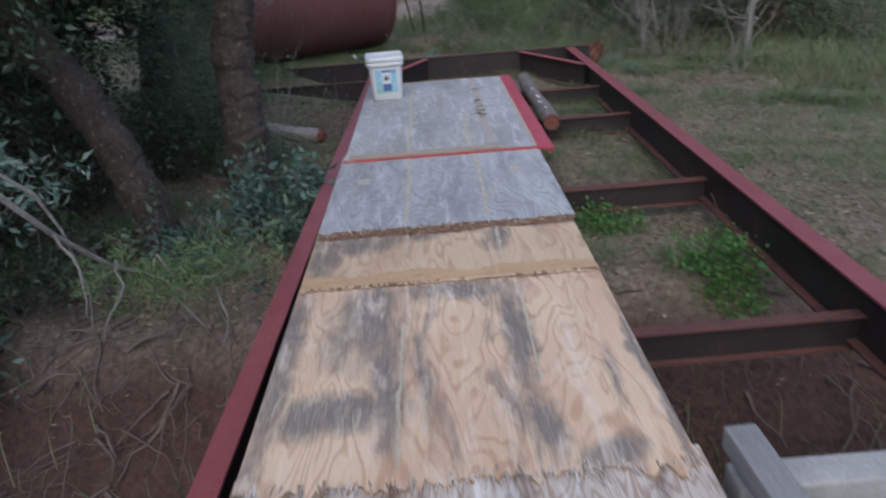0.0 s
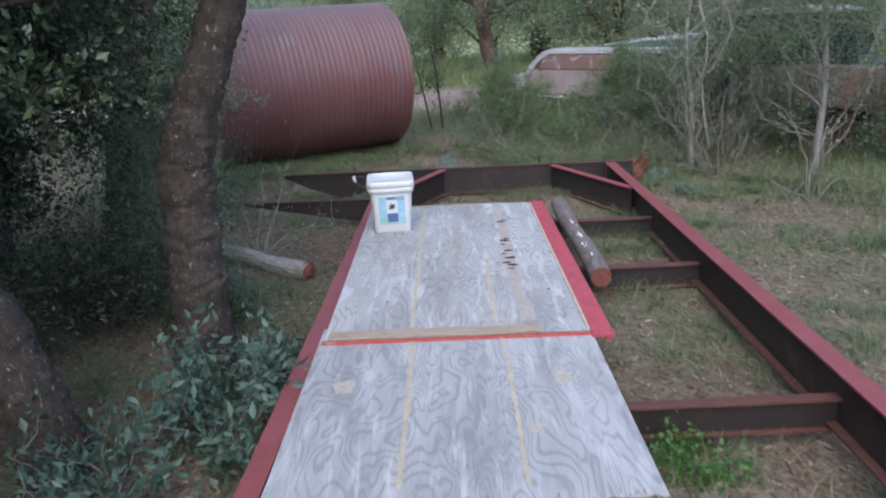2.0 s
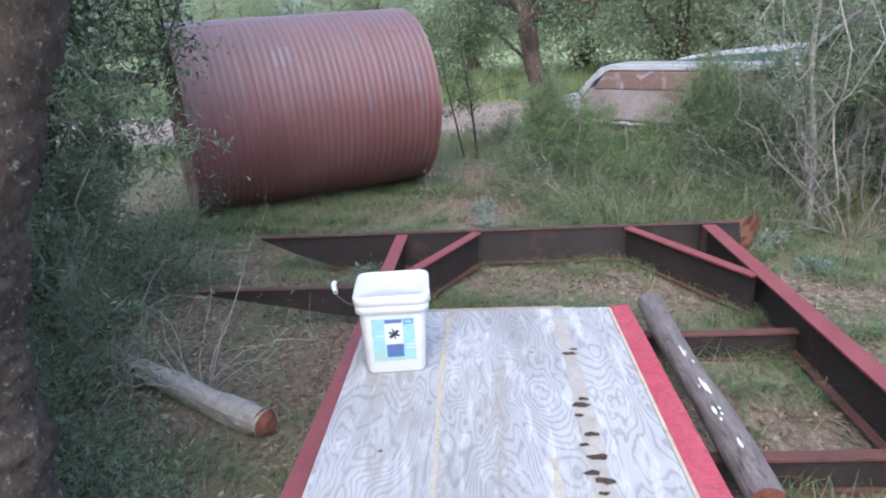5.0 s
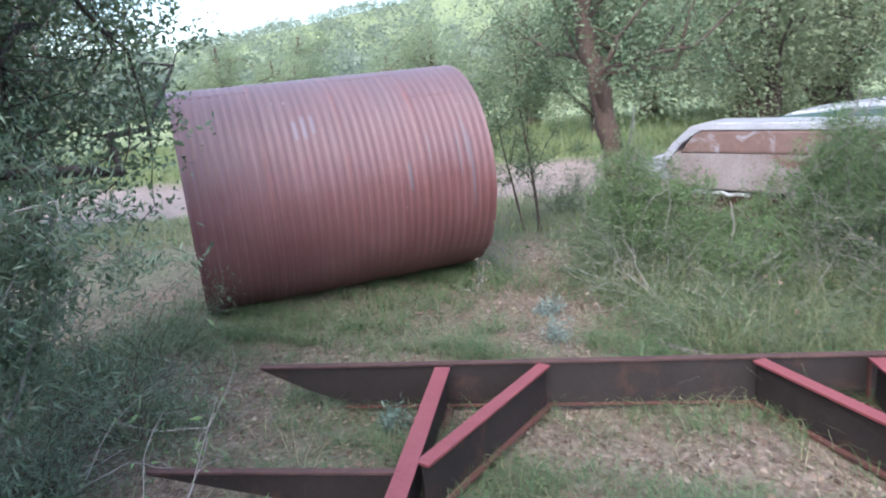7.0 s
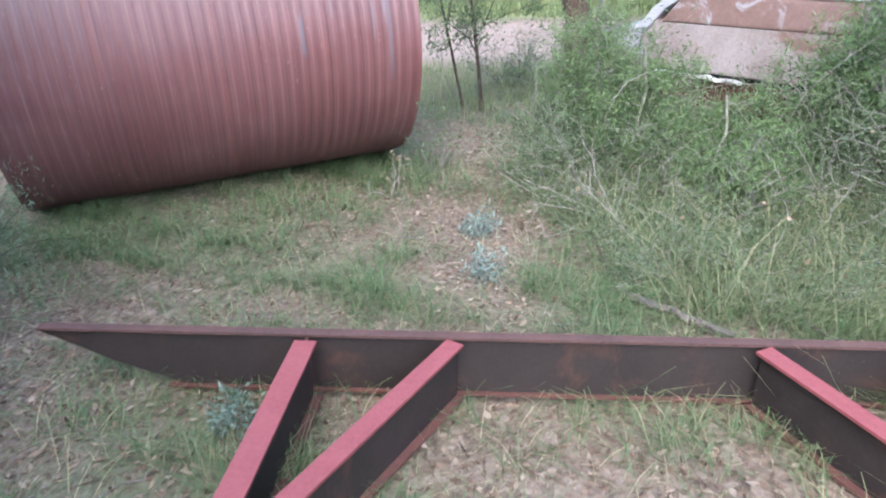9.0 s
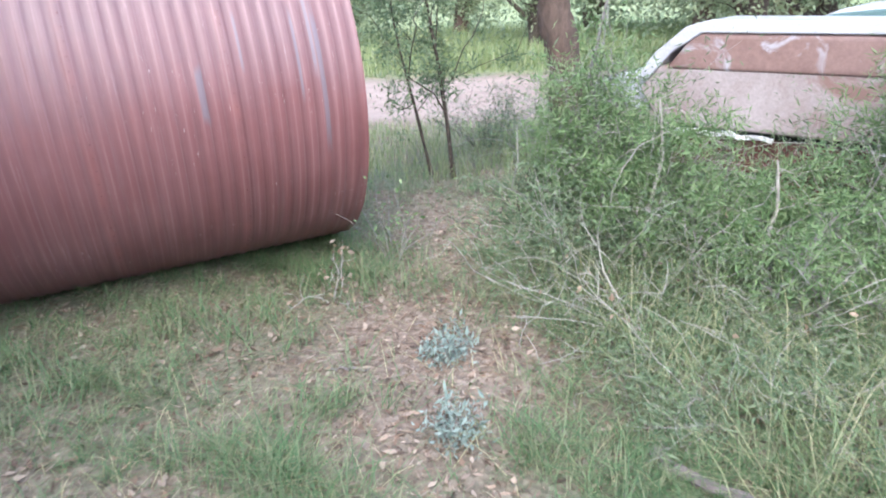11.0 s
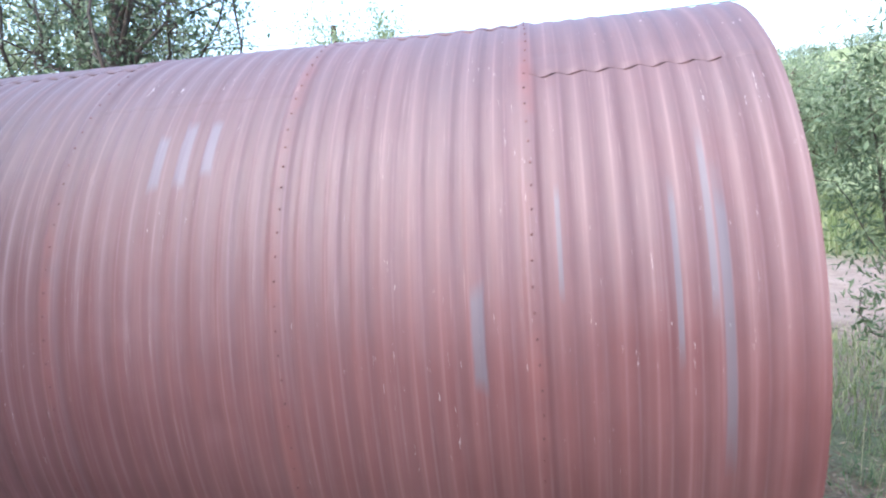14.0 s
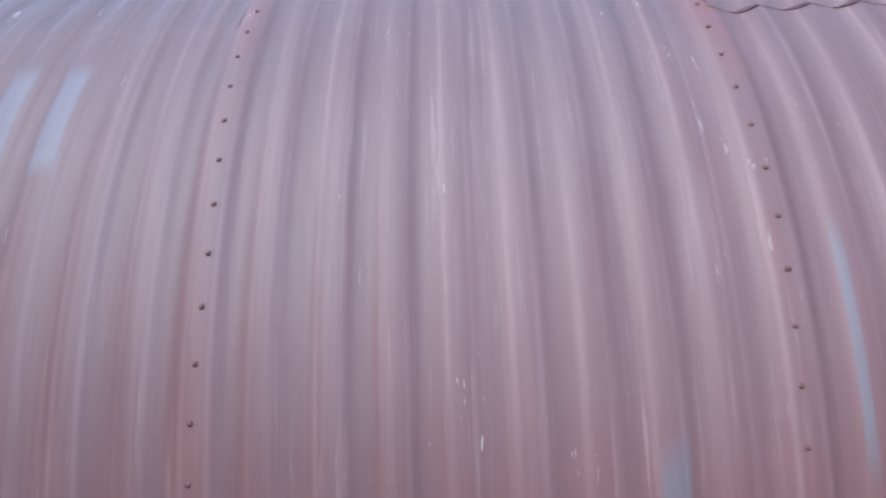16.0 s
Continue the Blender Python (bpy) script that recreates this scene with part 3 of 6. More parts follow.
def beam(name, a, b, top, depth, width, web_mat, top_mat, low_mat, label="", taper=None, flange=0.011, web=0.008):
    """An I-beam from a to b (plan points): web with two flanges. taper: length over which the web runs out at end b."""
    a, b = Vector((a[0], a[1], 0)), Vector((b[0], b[1], 0))
    d = (b - a).normalized()
    n = Vector((-d.y, d.x, 0))
    length = (b - a).length

    def slab(half, z0, z1, s0=0.0, s1=None, name_=None, mat=None, parent=None, low1=None):
        s1 = length if s1 is None else s1
        steps = max(2, int((s1 - s0) / 0.25))
        vs, fs = [], []
        for i in range(steps + 1):
            s = s0 + (s1 - s0) * i / steps
            c = a + d * s
            zl = z0
            if low1 is not None and s > length - low1:
                zl = z0 + (z1 - 0.012 - z0) * ((s - (length - low1)) / low1)
            for sgn, z in ((-1, zl), (1, zl), (1, z1), (-1, z1)):
                p = c + n * half * sgn
                vs.append((p.x, p.y, z))
        for i in range(steps):
            o = 4 * i
            for k in range(4):
                fs.append((o + k, o + (k + 1) % 4, o + 4 + (k + 1) % 4, o + 4 + k))
        fs.append((3, 2, 1, 0))
        o = 4 * steps
        fs.append((o, o + 1, o + 2, o + 3))
        bm = bmesh.new()
        bv = [bm.verts.new(v) for v in vs]
        for f in fs:
            bm.faces.new([bv[i] for i in f])
        bmesh.ops.recalc_face_normals(bm, faces=bm.faces[:])
        return part(name_, bm, mat, parent)

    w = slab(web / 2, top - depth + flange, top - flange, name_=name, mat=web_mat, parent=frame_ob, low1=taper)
    if label:
        w["label"] = label
    slab(width / 2, top - flange, top, name_="top_flange", mat=top_mat, parent=w)
    slab(width / 2, top - depth, top - depth + flange, 0.0, length - (taper or 0.0), "bottom_flange", low_mat, w)
    return w


def left_x(y):
    return -0.990 + 0.0190 * (y - 1.5)


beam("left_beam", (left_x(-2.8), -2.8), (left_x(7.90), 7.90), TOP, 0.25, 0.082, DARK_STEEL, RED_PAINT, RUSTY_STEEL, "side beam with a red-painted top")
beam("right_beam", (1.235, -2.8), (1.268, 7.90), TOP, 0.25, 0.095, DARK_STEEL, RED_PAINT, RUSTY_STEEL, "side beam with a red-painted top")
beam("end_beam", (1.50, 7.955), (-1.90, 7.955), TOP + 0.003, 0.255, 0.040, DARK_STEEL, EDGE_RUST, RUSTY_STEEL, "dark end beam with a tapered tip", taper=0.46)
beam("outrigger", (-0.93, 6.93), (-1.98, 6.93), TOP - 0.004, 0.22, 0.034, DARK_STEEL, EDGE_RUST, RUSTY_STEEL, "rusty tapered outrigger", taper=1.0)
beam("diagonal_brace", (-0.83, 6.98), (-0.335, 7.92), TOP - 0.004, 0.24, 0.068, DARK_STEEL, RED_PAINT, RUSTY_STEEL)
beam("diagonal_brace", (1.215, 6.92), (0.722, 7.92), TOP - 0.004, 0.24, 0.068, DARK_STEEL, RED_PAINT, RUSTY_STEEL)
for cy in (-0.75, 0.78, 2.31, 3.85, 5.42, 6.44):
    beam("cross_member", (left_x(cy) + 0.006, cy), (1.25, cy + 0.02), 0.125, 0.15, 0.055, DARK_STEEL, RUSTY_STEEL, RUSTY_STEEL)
# stiffeners welded in the corners
for px, py in ((-0.35, 7.925), (0.745, 7.925), (1.24, 7.925), (-0.875, 7.925)):
    part("stiffener", box_bm(0.01, 0.03, 0.215, Matrix.Translation((px, py, 0.13))), RUSTY_STEEL, frame_ob)
# torn and bent end of the end beam
bm = bmesh.new()
grid = [[bm.verts.new((1.50 + 0.19 * i / 6 + 0.012 * math.sin(3 * i + j), 7.955 + 0.16 * (i / 6) ** 1.6 + 0.02 * math.sin(2 * j + i),
                       0.01 + (0.245 + 0.05 * i / 6) * j / 4)) for j in range(5)] for i in range(7)]
for i in range(6):
    for j in range(4):
        if (i, j) not in ((5, 3), (5, 0), (4, 0)):
            bm.faces.new((grid[i][j], grid[i + 1][j], grid[i + 1][j + 1], grid[i][j + 1]))
ext = bmesh.ops.extrude_face_region(bm, geom=bm.faces[:])
bmesh.ops.translate(bm, vec=(0, 0.009, 0), verts=[e for e in ext["geom"] if isinstance(e, bmesh.types.BMVert)])
bmesh.ops.recalc_face_normals(bm, faces=bm.faces[:])
part("torn_end", bm, RUST, frame_ob, "torn and bent rust-orange end")

# ---- the plywood deck ----
for jx in (-0.84, -0.3, 0.25):
    j = tagged(part("deck_joist", box_bm(0.045, 9.0, 0.1, Matrix.Translation((jx, 1.95, 0.177)), 0.004), LUMBER),
               "grey timber joist lying on the cross members under plywood", "joist", "joists under the deck")


def ply_sheet(x0, x1, y0, y1, z, thick, material, label, seed, ragged=0.0, tilt=0.0, strips=(), layers=True):
    """A plywood sheet whose near edge may be splintered; z is the top."""
    rng = np.random.default_rng(seed)
    root = thing("plywood_sheet", label, "plywood sheet", pose((x0 + x1) / 2, (y0 + y1) / 2, z), "deck plywood")
    n, k = 72, 14
    hx, hy = (x1 - x0) / 2, (y1 - y0) / 2
    bm = bmesh.new()
    rag = rng.normal(size=n + 1) * ragged
    rag = rag + np.convolve(rng.normal(size=n + 9), np.ones(9) / 9, "valid")[: n + 1] * ragged * 0.9
    vt = []
    for i in range(n + 1):
        row = []
        for j in range(k + 1):
            f = (j / k) ** 2
            xx = -hx + 2 * hx * i / n
            yy = -hy + 2 * hy * f
            if j == 0:
                yy += rag[i]
            if j == k:
                yy += rng.normal() * 0.0015
            zz = tilt * (yy / hy) + 0.0015 * math.sin(7 * xx + seed) * math.cos(3 * yy)
            row.append(bm.verts.new((xx, yy, zz)))
        vt.append(row)
    for i in range(n):
        for j in range(k):
            bm.faces.new((vt[i][j], vt[i + 1][j], vt[i + 1][j + 1], vt[i][j + 1]))
    part("face_veneer", bm, material, root)
    # the core: the same outline, a hair below, down to the underside
    bm = bmesh.new()
    rings = []
    for depth, rough in ((0.0006, 0.0), (thick * 0.35, 0.6), (thick * 0.65, 1.0), (thick, 0.5)):
        ring = []
        for i in range(n + 1):
            xx = -hx + 2 * hx * i / n
            ring.append(bm.verts.new((xx, -hy + rag[i] + rough * rng.normal() * ragged * 0.5, tilt * -1 - depth)))
        ring.append(bm.verts.new((hx, hy, tilt - depth)))
        ring.append(bm.verts.new((-hx, hy, tilt - depth)))
        rings.append(ring)
    for r0, r1 in zip(rings, rings[1:]):
        for i in range(len(r0)):
            j = (i + 1) % len(r0)
            bm.faces.new((r0[i], r0[j], r1[j], r1[i]))
    bm.faces.new(rings[-1])
    bmesh.ops.recalc_face_normals(bm, faces=bm.faces[:])
    part("core", bm, PLY_EDGE, root, "splintered layered edge" if ragged > 0.004 else "")
    for sx, width, ya, yb in strips:
        m = 26
        v, f = [], []
        for i in range(m + 1):
            yy = ya + (yb - ya) * i / m - (y0 + y1) / 2
            w = width * (0.6 + 0.8 * rng.random())
            c = sx - (x0 + x1) / 2 + 0.004 * math.sin(5 * yy + seed) + 0.002 * rng.normal()
            zz = tilt * (yy / hy) + 0.0032
            v += [(c - w / 2, yy, zz), (c + w / 2, yy, zz)]
            if i < m:
                f.append((2 * i, 2 * i + 1, 2 * i + 3, 2 * i + 2))
        part("filler_strip", (v, f), FILLER, root, "yellowed filler strip")
    return root


DX0, DX1 = -0.905, 0.318
ply_sheet(DX0 - 0.01, DX1 + 0.014, -0.95, 1.57, 0.250, 0.018, PLY_WHITE, "bleached splintering plywood sheet on the steel frame", 11, 0.004, strips=((-0.47, 0.012, -0.9, 1.45),))
ply_sheet(DX0 - 0.002, DX1 - 0.006, 1.50, 2.64, 0.257, 0.0085, PLY_TAN, "tan plywood sheet with grey stains and peeling front edge", 12, 0.022,
          strips=((-0.475, 0.011, 1.56, 2.3), (-0.03, 0.009, 1.9, 2.5)))
ply_sheet(DX0 + 0.002, DX1 - 0.006, 2.585, 3.26, 0.264, 0.0085, PLY_TAN_B, "short tan plywood strip with dark stains", 13, 0.006,
          strips=((-0.475, 0.014, 2.86, 3.1), (-0.06, 0.013, 2.78, 3.12)))
grey_sheet = ply_sheet(DX0 + 0.01, DX1 + 0.008, 3.13, 4.36, 0.280, 0.018, PLY_GREY, "grey weathered plywood sheet with a rotten front edge", 14, 0.009,
          strips=((-0.475, 0.018, 3.2, 4.25), (-0.075, 0.016, 3.2, 4.25)))


def torn_layer(name, x0, x1, y_front, y_back, z0, z1, material, seed, rag, label, rag_back=0.0):
    """One veneer layer laid bare, torn along its front edge; a thing of its own on the sheet below."""
    rng = np.random.default_rng(seed)
    n = 110
    soft = np.convolve(rng.normal(size=n + 15), np.ones(15) / 15, "valid")[: n + 1] * 2.2 + rng.normal(size=n + 1) * 0.22
    xs = np.linspace(x0, x1, n + 1)
    bm = bmesh.new()
    rows = []
    for i, x in enumerate(xs):
        yf = min(y_front + rag * soft[i], y_back - 0.01)
        lift = (z1 - z0) * 0.25 * rng.normal()
        yb = y_back + rag_back * (soft[n - i] + 0.6 * math.sin(11 * x))
        rows.append([bm.verts.new(c) for c in ((x, yf, z0), (x, yf + 0.002, z1 + lift), (x, yb, z1), (x, yb, z0))])
    for a, c in zip(rows, rows[1:]):
        for k_ in range(4):
            bm.faces.new((a[k_], a[(k_ + 1) % 4], c[(k_ + 1) % 4], c[k_]))
    bm.faces.new(rows[0])
    bm.faces.new(rows[-1][::-1])
    bmesh.ops.recalc_face_normals(bm, faces=bm.faces[:])
    return tagged(part(name, bm, material), label, "veneer")


ROT = mottled("rotten_brown_veneer", (0.06, 0.03, 0.02), (0.27, 0.155, 0.10), 16.0, 0.95, 0.9, 70.0, ((0.50, 0.38, 0.27), 0.55, 0.65, 22.0), 0.0, (1, 2.5, 1))
OCHRE = mottled("bare_ochre_veneer", (0.42, 0.26, 0.145), (0.58, 0.40, 0.24), 7.0, 0.9, 0.4, 90.0, ((0.20, 0.10, 0.05), 0.60, 0.70, 9.0), 0.0, (0.7, 3, 1))
torn_layer("torn_veneer", DX0 + 0.012, DX1 - 0.008, 3.075, 3.150, 0.2645, 0.2700, ROT, 71, 0.014, "rotten brown inner veneer laid bare at the sheet edge")
torn_layer("torn_veneer", DX0 + 0.014, DX1 - 0.010, 3.102, 3.150, 0.2702, 0.2755, ROT, 72, 0.012, "crumbling brown inner veneer under the grey sheet")
torn_layer("torn_veneer", DX0 + 0.006, DX1 - 0.010, 2.602, 2.690, 0.2640, 0.2652, OCHRE, 73, 0.006, "bare ochre veneer band along the plywood seam", 0.022)
torn_layer("torn_veneer", DX0 + 0.006, DX1 - 0.012, 2.584, 2.640, 0.2575, 0.2635, ROT, 74, 0.009, "dark broken veneer edge along the plywood seam")
red_sheet = ply_sheet(DX0 + 0.032, DX1 - 0.002, 4.215, 6.425, 0.292, 0.014, PLY_GREY_B, "pale grey plywood sheet with swirling grain and red edging", 15, 0.0015,
                      strips=((-0.475, 0.02, 4.3, 6.35), (-0.09, 0.02, 4.3, 5.2)))
cy0 = (4.215 + 6.425) / 2
cx0 = (DX0 + 0.032 + DX1 - 0.002) / 2
part("red_edge", box_bm(1.30, 0.016, 0.024, Matrix.Translation((0.048, 4.200 - cy0, -0.012)), 0.002), RED_EDGE, red_sheet, "worn red-painted front edge")
part("front_batten", box_bm(0.95, 0.075, 0.008, Matrix.Translation((-0.1, 4.255 - cy0, 0.0045)), 0.003), BATTEN, red_sheet, "split wooden batten")
part("rear_batten", box_bm(0.78, 0.03, 0.012, Matrix.Translation((-0.02, 6.440 - cy0, -0.006)), 0.003), BATTEN, red_sheet, "split wooden batten at the far edge")
part("pale_edge", box_bm(0.014, 2.17, 0.012, Matrix.Translation((0.312 - cx0, 5.32 - cy0, -0.0005)), 0.002), FILLER, red_sheet, "bare pale edge beside the red board")
part("red_side_board", box_bm(0.096, 2.26, 0.02, Matrix.Translation((0.366 - cx0, 5.305 - cy0, -0.006)), 0.003), RED_BOARD, red_sheet, "worn bright red side board")
part("red_side_board", box_bm(0.03, 2.2, 0.035, Matrix.Translation((0.398 - cx0, 5.30 - cy0, -0.034)), 0.003), RED_EDGE, red_sheet)

KNOT = mottled("dark_knot_hole", (0.02, 0.013, 0.01), (0.09, 0.05, 0.035), 60.0, 0.9, 0.6)
BROWN_STRIP = mottled("brown_wood_patch", (0.33, 0.29, 0.26), (0.47, 0.43, 0.39), 12.0, 0.85, 0.3, 100.0)
rng = np.random.default_rng(4)
v, f = [], []
for i in range(31):
    yy = 4.34 + 2.0 * i / 30 - cy0
    w_ = 0.04 + 0.03 * rng.random()
    x_ = 0.055 - cx0 + 0.006 * math.sin(4 * yy)
    v += [(x_ - w_ / 2, yy, 0.0028), (x_ + w_ / 2, yy, 0.0028)]
    if i < 30:
        f.append((2 * i, 2 * i + 1, 2 * i + 3, 2 * i + 2))
part("wood_patch", (v, f), BROWN_STRIP, red_sheet, "brownish repair patch")
for kx, ky, s_ in ((0.045, 5.02, 0.8), (0.06, 5.08, 1.5), (0.03, 5.12, 1.2), (0.055, 5.20, 1.6), (0.025, 5.27, 0.9), (0.06, 5.33, 1.3), (0.03, 5.45, 0.9), (0.05, 5.52, 1.6), (0.065, 5.56, 1.0), (0.06, 5.93, 1.3), (0.08, 5.97, 0.8), (-0.62, 4.62, 0.5), (-0.66, 5.25, 0.5), (-0.25, 4.9, 0.4), (0.2, 4.7, 0.5), (-0.1, 5.95, 0.4)):
    a_ = np.linspace(0, 2 * np.pi, 12, endpoint=False)
    r_ = 0.014 * s_ * (0.7 + 0.6 * rng.random(12))
    ring = [(kx - cx0 + r * math.cos(t) * 1.5, ky - cy0 + r * math.sin(t) * 0.8, 0.0045) for r, t in zip(r_, a_)]
    part("knot_hole", (ring, [tuple(range(12))]), KNOT, red_sheet, "dark ragged knot hole")

TAN_HALO = mottled("tan_knot_halo", (0.36, 0.32, 0.28), (0.50, 0.46, 0.41), 30.0, 0.85, 0.3, 120.0)
for kx, ky, s_ in ((-0.73, 3.82, 1.0), (0.136, 3.84, 0.9), (-0.305, 3.85, 0.35), (-0.02, 3.50, 0.7)):
    a_ = np.linspace(0, 2 * np.pi, 18, endpoint=False)
    for grow, mat_k, lift, nm in ((0.052, TAN_HALO, 0.0026, "knot_halo"), (0.014, BROWN_STRIP, 0.0034, "knot")):
        r_ = grow * s_ * (0.7 + 0.5 * rng.random(18))
        ring = [(kx - (DX0 + DX1 + 0.018) / 2 + r * math.cos(t) * 0.85, ky - 3.745 + r * math.sin(t), lift) for r, t in zip(r_, a_)]
        part(nm, (ring, [tuple(range(18))]), mat_k, grey_sheet, "tan weathered knot")

# splinters on the broken edges
rng = np.random.default_rng(5)
for y0, z0, n, mat_s, span in ((3.125, 0.272, 190, PLY_EDGE, (-0.88, 0.31)), (3.13, 0.279, 60, PLY_WHITE, (-0.88, 0.31)), (1.50, 0.256, 150, PLY_WHITE, (-0.88, 0.3)), (2.585, 0.262, 12, PLY_EDGE, (-0.8, 0.28))):
    c = np.stack([rng.uniform(*span, n), y0 + rng.normal(size=n) * 0.012, z0 - 0.004 + rng.random(n) * 0.008], 1)
    pieces = []
    for p in c:
        d = np.array([rng.normal() * 0.25, -1 - rng.random(), rng.normal() * 0.25])
        d /= np.linalg.norm(d)
        l = 0.012 + 0.045 * rng.random() ** 2
        pieces.append(tube_np([p - d * l * 0.5, p + d * l * 0.2, p + d * l], [0.004, 0.003, 0.0006], 4))
    tagged(quick("wood_splinters", *merged(pieces), mat_s), "broken wood splinters along a plywood edge", "splinters", kind="stuff")

# grey timber and concrete kerb at the near side
tagged(part("grey_timber", box_bm(0.085, 0.85, 0.07, pose(0.44, 1.13, 0.285, 0, 0, 1.5), 0.006), LUMBER), "short grey timber block beside the plywood deck", "timber")
tagged(part("concrete_kerb", box_bm(2.4, 0.1, 1.0, pose(1.60, 1.5, -0.30, 0, 0, 0), 0.012), CONCRETE), "pale concrete kerb at the ditch side", "kerb")

# ---- log on the cross members ----
rng = np.random.default_rng(8)
log = thing("log", "bare grey log with white paint spots lying on cross members", "log")
p = np.linspace((0.565, 5.10, 0.188), (0.583, 6.72, 0.186), 22)
p[:, 0] += 0.006 * np.sin(np.linspace(0, 7, 22))
part("trunk", tube_np(p, 0.060 + 0.003 * np.sin(np.linspace(0, 9, 22)), 20, 0.035, rng), LOG_BARK, log)
for yy, zz in ((5.101, 0.188), (6.719, 0.186)):
    bm = bmesh.new()
    bmesh.ops.create_circle(bm, cap_ends=True, segments=20, radius=0.0595)
    bmesh.ops.transform(bm, matrix=pose(0.565 if yy < 6 else 0.583, yy, zz, 90, 0, 0), verts=bm.verts)
    part("cut_end", bm, LOG_END, log, "red-brown cut end")
for k in range(13):
    th = radians(rng.uniform(82, 118))
    bm = bmesh.new()
    bmesh.ops.create_uvsphere(bm, u_segments=8, v_segments=5, radius=1.0)
    yy = rng.uniform(5.2, 6.25)
    m = Matrix.Translation((0.57 + 0.0595 * math.cos(th), yy, 0.188 + 0.0595 * math.sin(th))) @ pose(0, 0, 0, 0, 90 - math.degrees(th), 0) @ Matrix.Diagonal((0.003 + 0.005 * rng.random(), 0.012 + 0.05 * rng.random() ** 2, 0.0016, 1))
    bmesh.ops.transform(bm, matrix=m, verts=bm.verts)
    part("paint_spot", bm, LOG_WHITE, log, "white paint spot")


# ---- bucket ----
def rounded_ring(hx, hy, r, z, n=6):
    pts = []
    for cx, cy, a0 in ((hx - r, hy - r, 0), (-hx + r, hy - r, 90), (-hx + r, -hy + r, 180), (hx - r, -hy + r, 270)):
        for i in range(n + 1):
            a = radians(a0 + 90 * i / n)
            pts.append((cx + r * math.cos(a), cy + r * math.sin(a), z))
    return pts


def lofted(rings, cap_top=True, cap_bottom=True):
    bm = bmesh.new()
    vr = [[bm.verts.new(p) for p in ring] for ring in rings]
    for a, b in zip(vr, vr[1:]):
        for i in range(len(a)):
            j = (i + 1) % len(a)
            f = bm.faces.new((a[i], a[j], b[j], b[i]))
            f.smooth = True
    if cap_bottom:
        bm.faces.new(vr[0][::-1])
    if cap_top:
        bm.faces.new(vr[-1])
    return bm


bucket = thing("bucket", "white square plastic bucket with lid and blue label on plywood", "bucket", pose(-0.677, 5.925, 0.2925, 0, 0, 5) @ Matrix.Diagonal((1.05, 1.05, 1.07, 1.0)))
part("body", lofted([rounded_ring(0.112, 0.112, 0.03, 0.0), rounded_ring(0.117, 0.117, 0.034, 0.006), rounded_ring(0.130, 0.130, 0.036, 0.262),
                     rounded_ring(0.131, 0.131, 0.036, 0.275)]), PLASTIC, bucket)
part("collar", lofted([rounded_ring(0.133, 0.133, 0.037, 0.255), rounded_ring(0.141, 0.141, 0.04, 0.256), rounded_ring(0.143, 0.143, 0.04, 0.288),
                       rounded_ring(0.139, 0.139, 0.04, 0.290)]), PLASTIC, bucket, "ribbed white collar")
part("lid", lofted([rounded_ring(0.140, 0.140, 0.04, 0.289), rounded_ring(0.147, 0.147, 0.044, 0.291), rounded_ring(0.148, 0.148, 0.044, 0.318),
                    rounded_ring(0.144, 0.144, 0.042, 0.326), rounded_ring(0.132, 0.132, 0.038, 0.327), rounded_ring(0.128, 0.128, 0.036, 0.321),
                    rounded_ring(0.02, 0.02, 0.006, 0.320)]), PLASTIC, bucket, "white snap-on lid")
for sx in (-1, 1):
    part("handle_lug", box_bm(0.012, 0.05, 0.03, Matrix.Translation((sx * 0.1435, 0, 0.268)), 0.004), PLASTIC, bucket)
hp = [(-0.147, -0.10, 0.285), (-0.170, -0.112, 0.300), (-0.205, -0.085, 0.318), (-0.222, -0.045, 0.330), (-0.228, 0.0, 0.335), (-0.215, 0.05, 0.332), (-0.180, 0.105, 0.318), (-0.150, 0.115, 0.30)]
part("handle", tube_np(hp, [0.0022] * len(hp), 6), WIRE, bucket, "bent wire handle")
part("grip", tube_np([(-0.214, -0.06, 0.3245), (-0.224, -0.03, 0.332), (-0.229, 0.0, 0.3355), (-0.226, 0.022, 0.335)], [0.009, 0.0105, 0.0105, 0.009], 10), PLASTIC, bucket, "white plastic grip")


def label_quad(name, x0, x1, z0, z1, mat_l, lift, parent, text=""):
    def at(x, z):
        return (x, -(0.117 + (0.130 - 0.117) * (z - 0.006) / 0.256) - 0.0012 - lift, z)
    return part(name, ([at(x0, z0), at(x1, z0), at(x1, z1), at(x0, z1)], [(0, 1, 2, 3)]), mat_l, parent, text)


lab = label_quad("label", -0.082, 0.082, 0.055, 0.232, LABEL_BLUE, 0.0, bucket, "light blue printed label")
label_quad("label_white", -0.034, 0.036, 0.125, 0.224, LABEL_WHITE, 0.0006, lab)
label_quad("label_block", -0.03, 0.036, 0.070, 0.125, LABEL_NAVY, 0.0007, lab)
label_quad("label_band", -0.082, 0.082, 0.055, 0.068, LABEL_GREEN, 0.0006, lab)
label_quad("label_band", -0.076, -0.036, 0.070, 0.105, LABEL_GREEN, 0.0006, lab)
label_quad("label_bar", -0.032, 0.034, 0.213, 0.228, LABEL_NAVY, 0.0010, lab)
label_quad("label_bar", 0.042, 0.076, 0.208, 0.229, LABEL_NAVY, 0.0010, lab)
label_quad("label_bar", 0.046, 0.072, 0.212, 0.225, LABEL_BLUE, 0.0014, lab)
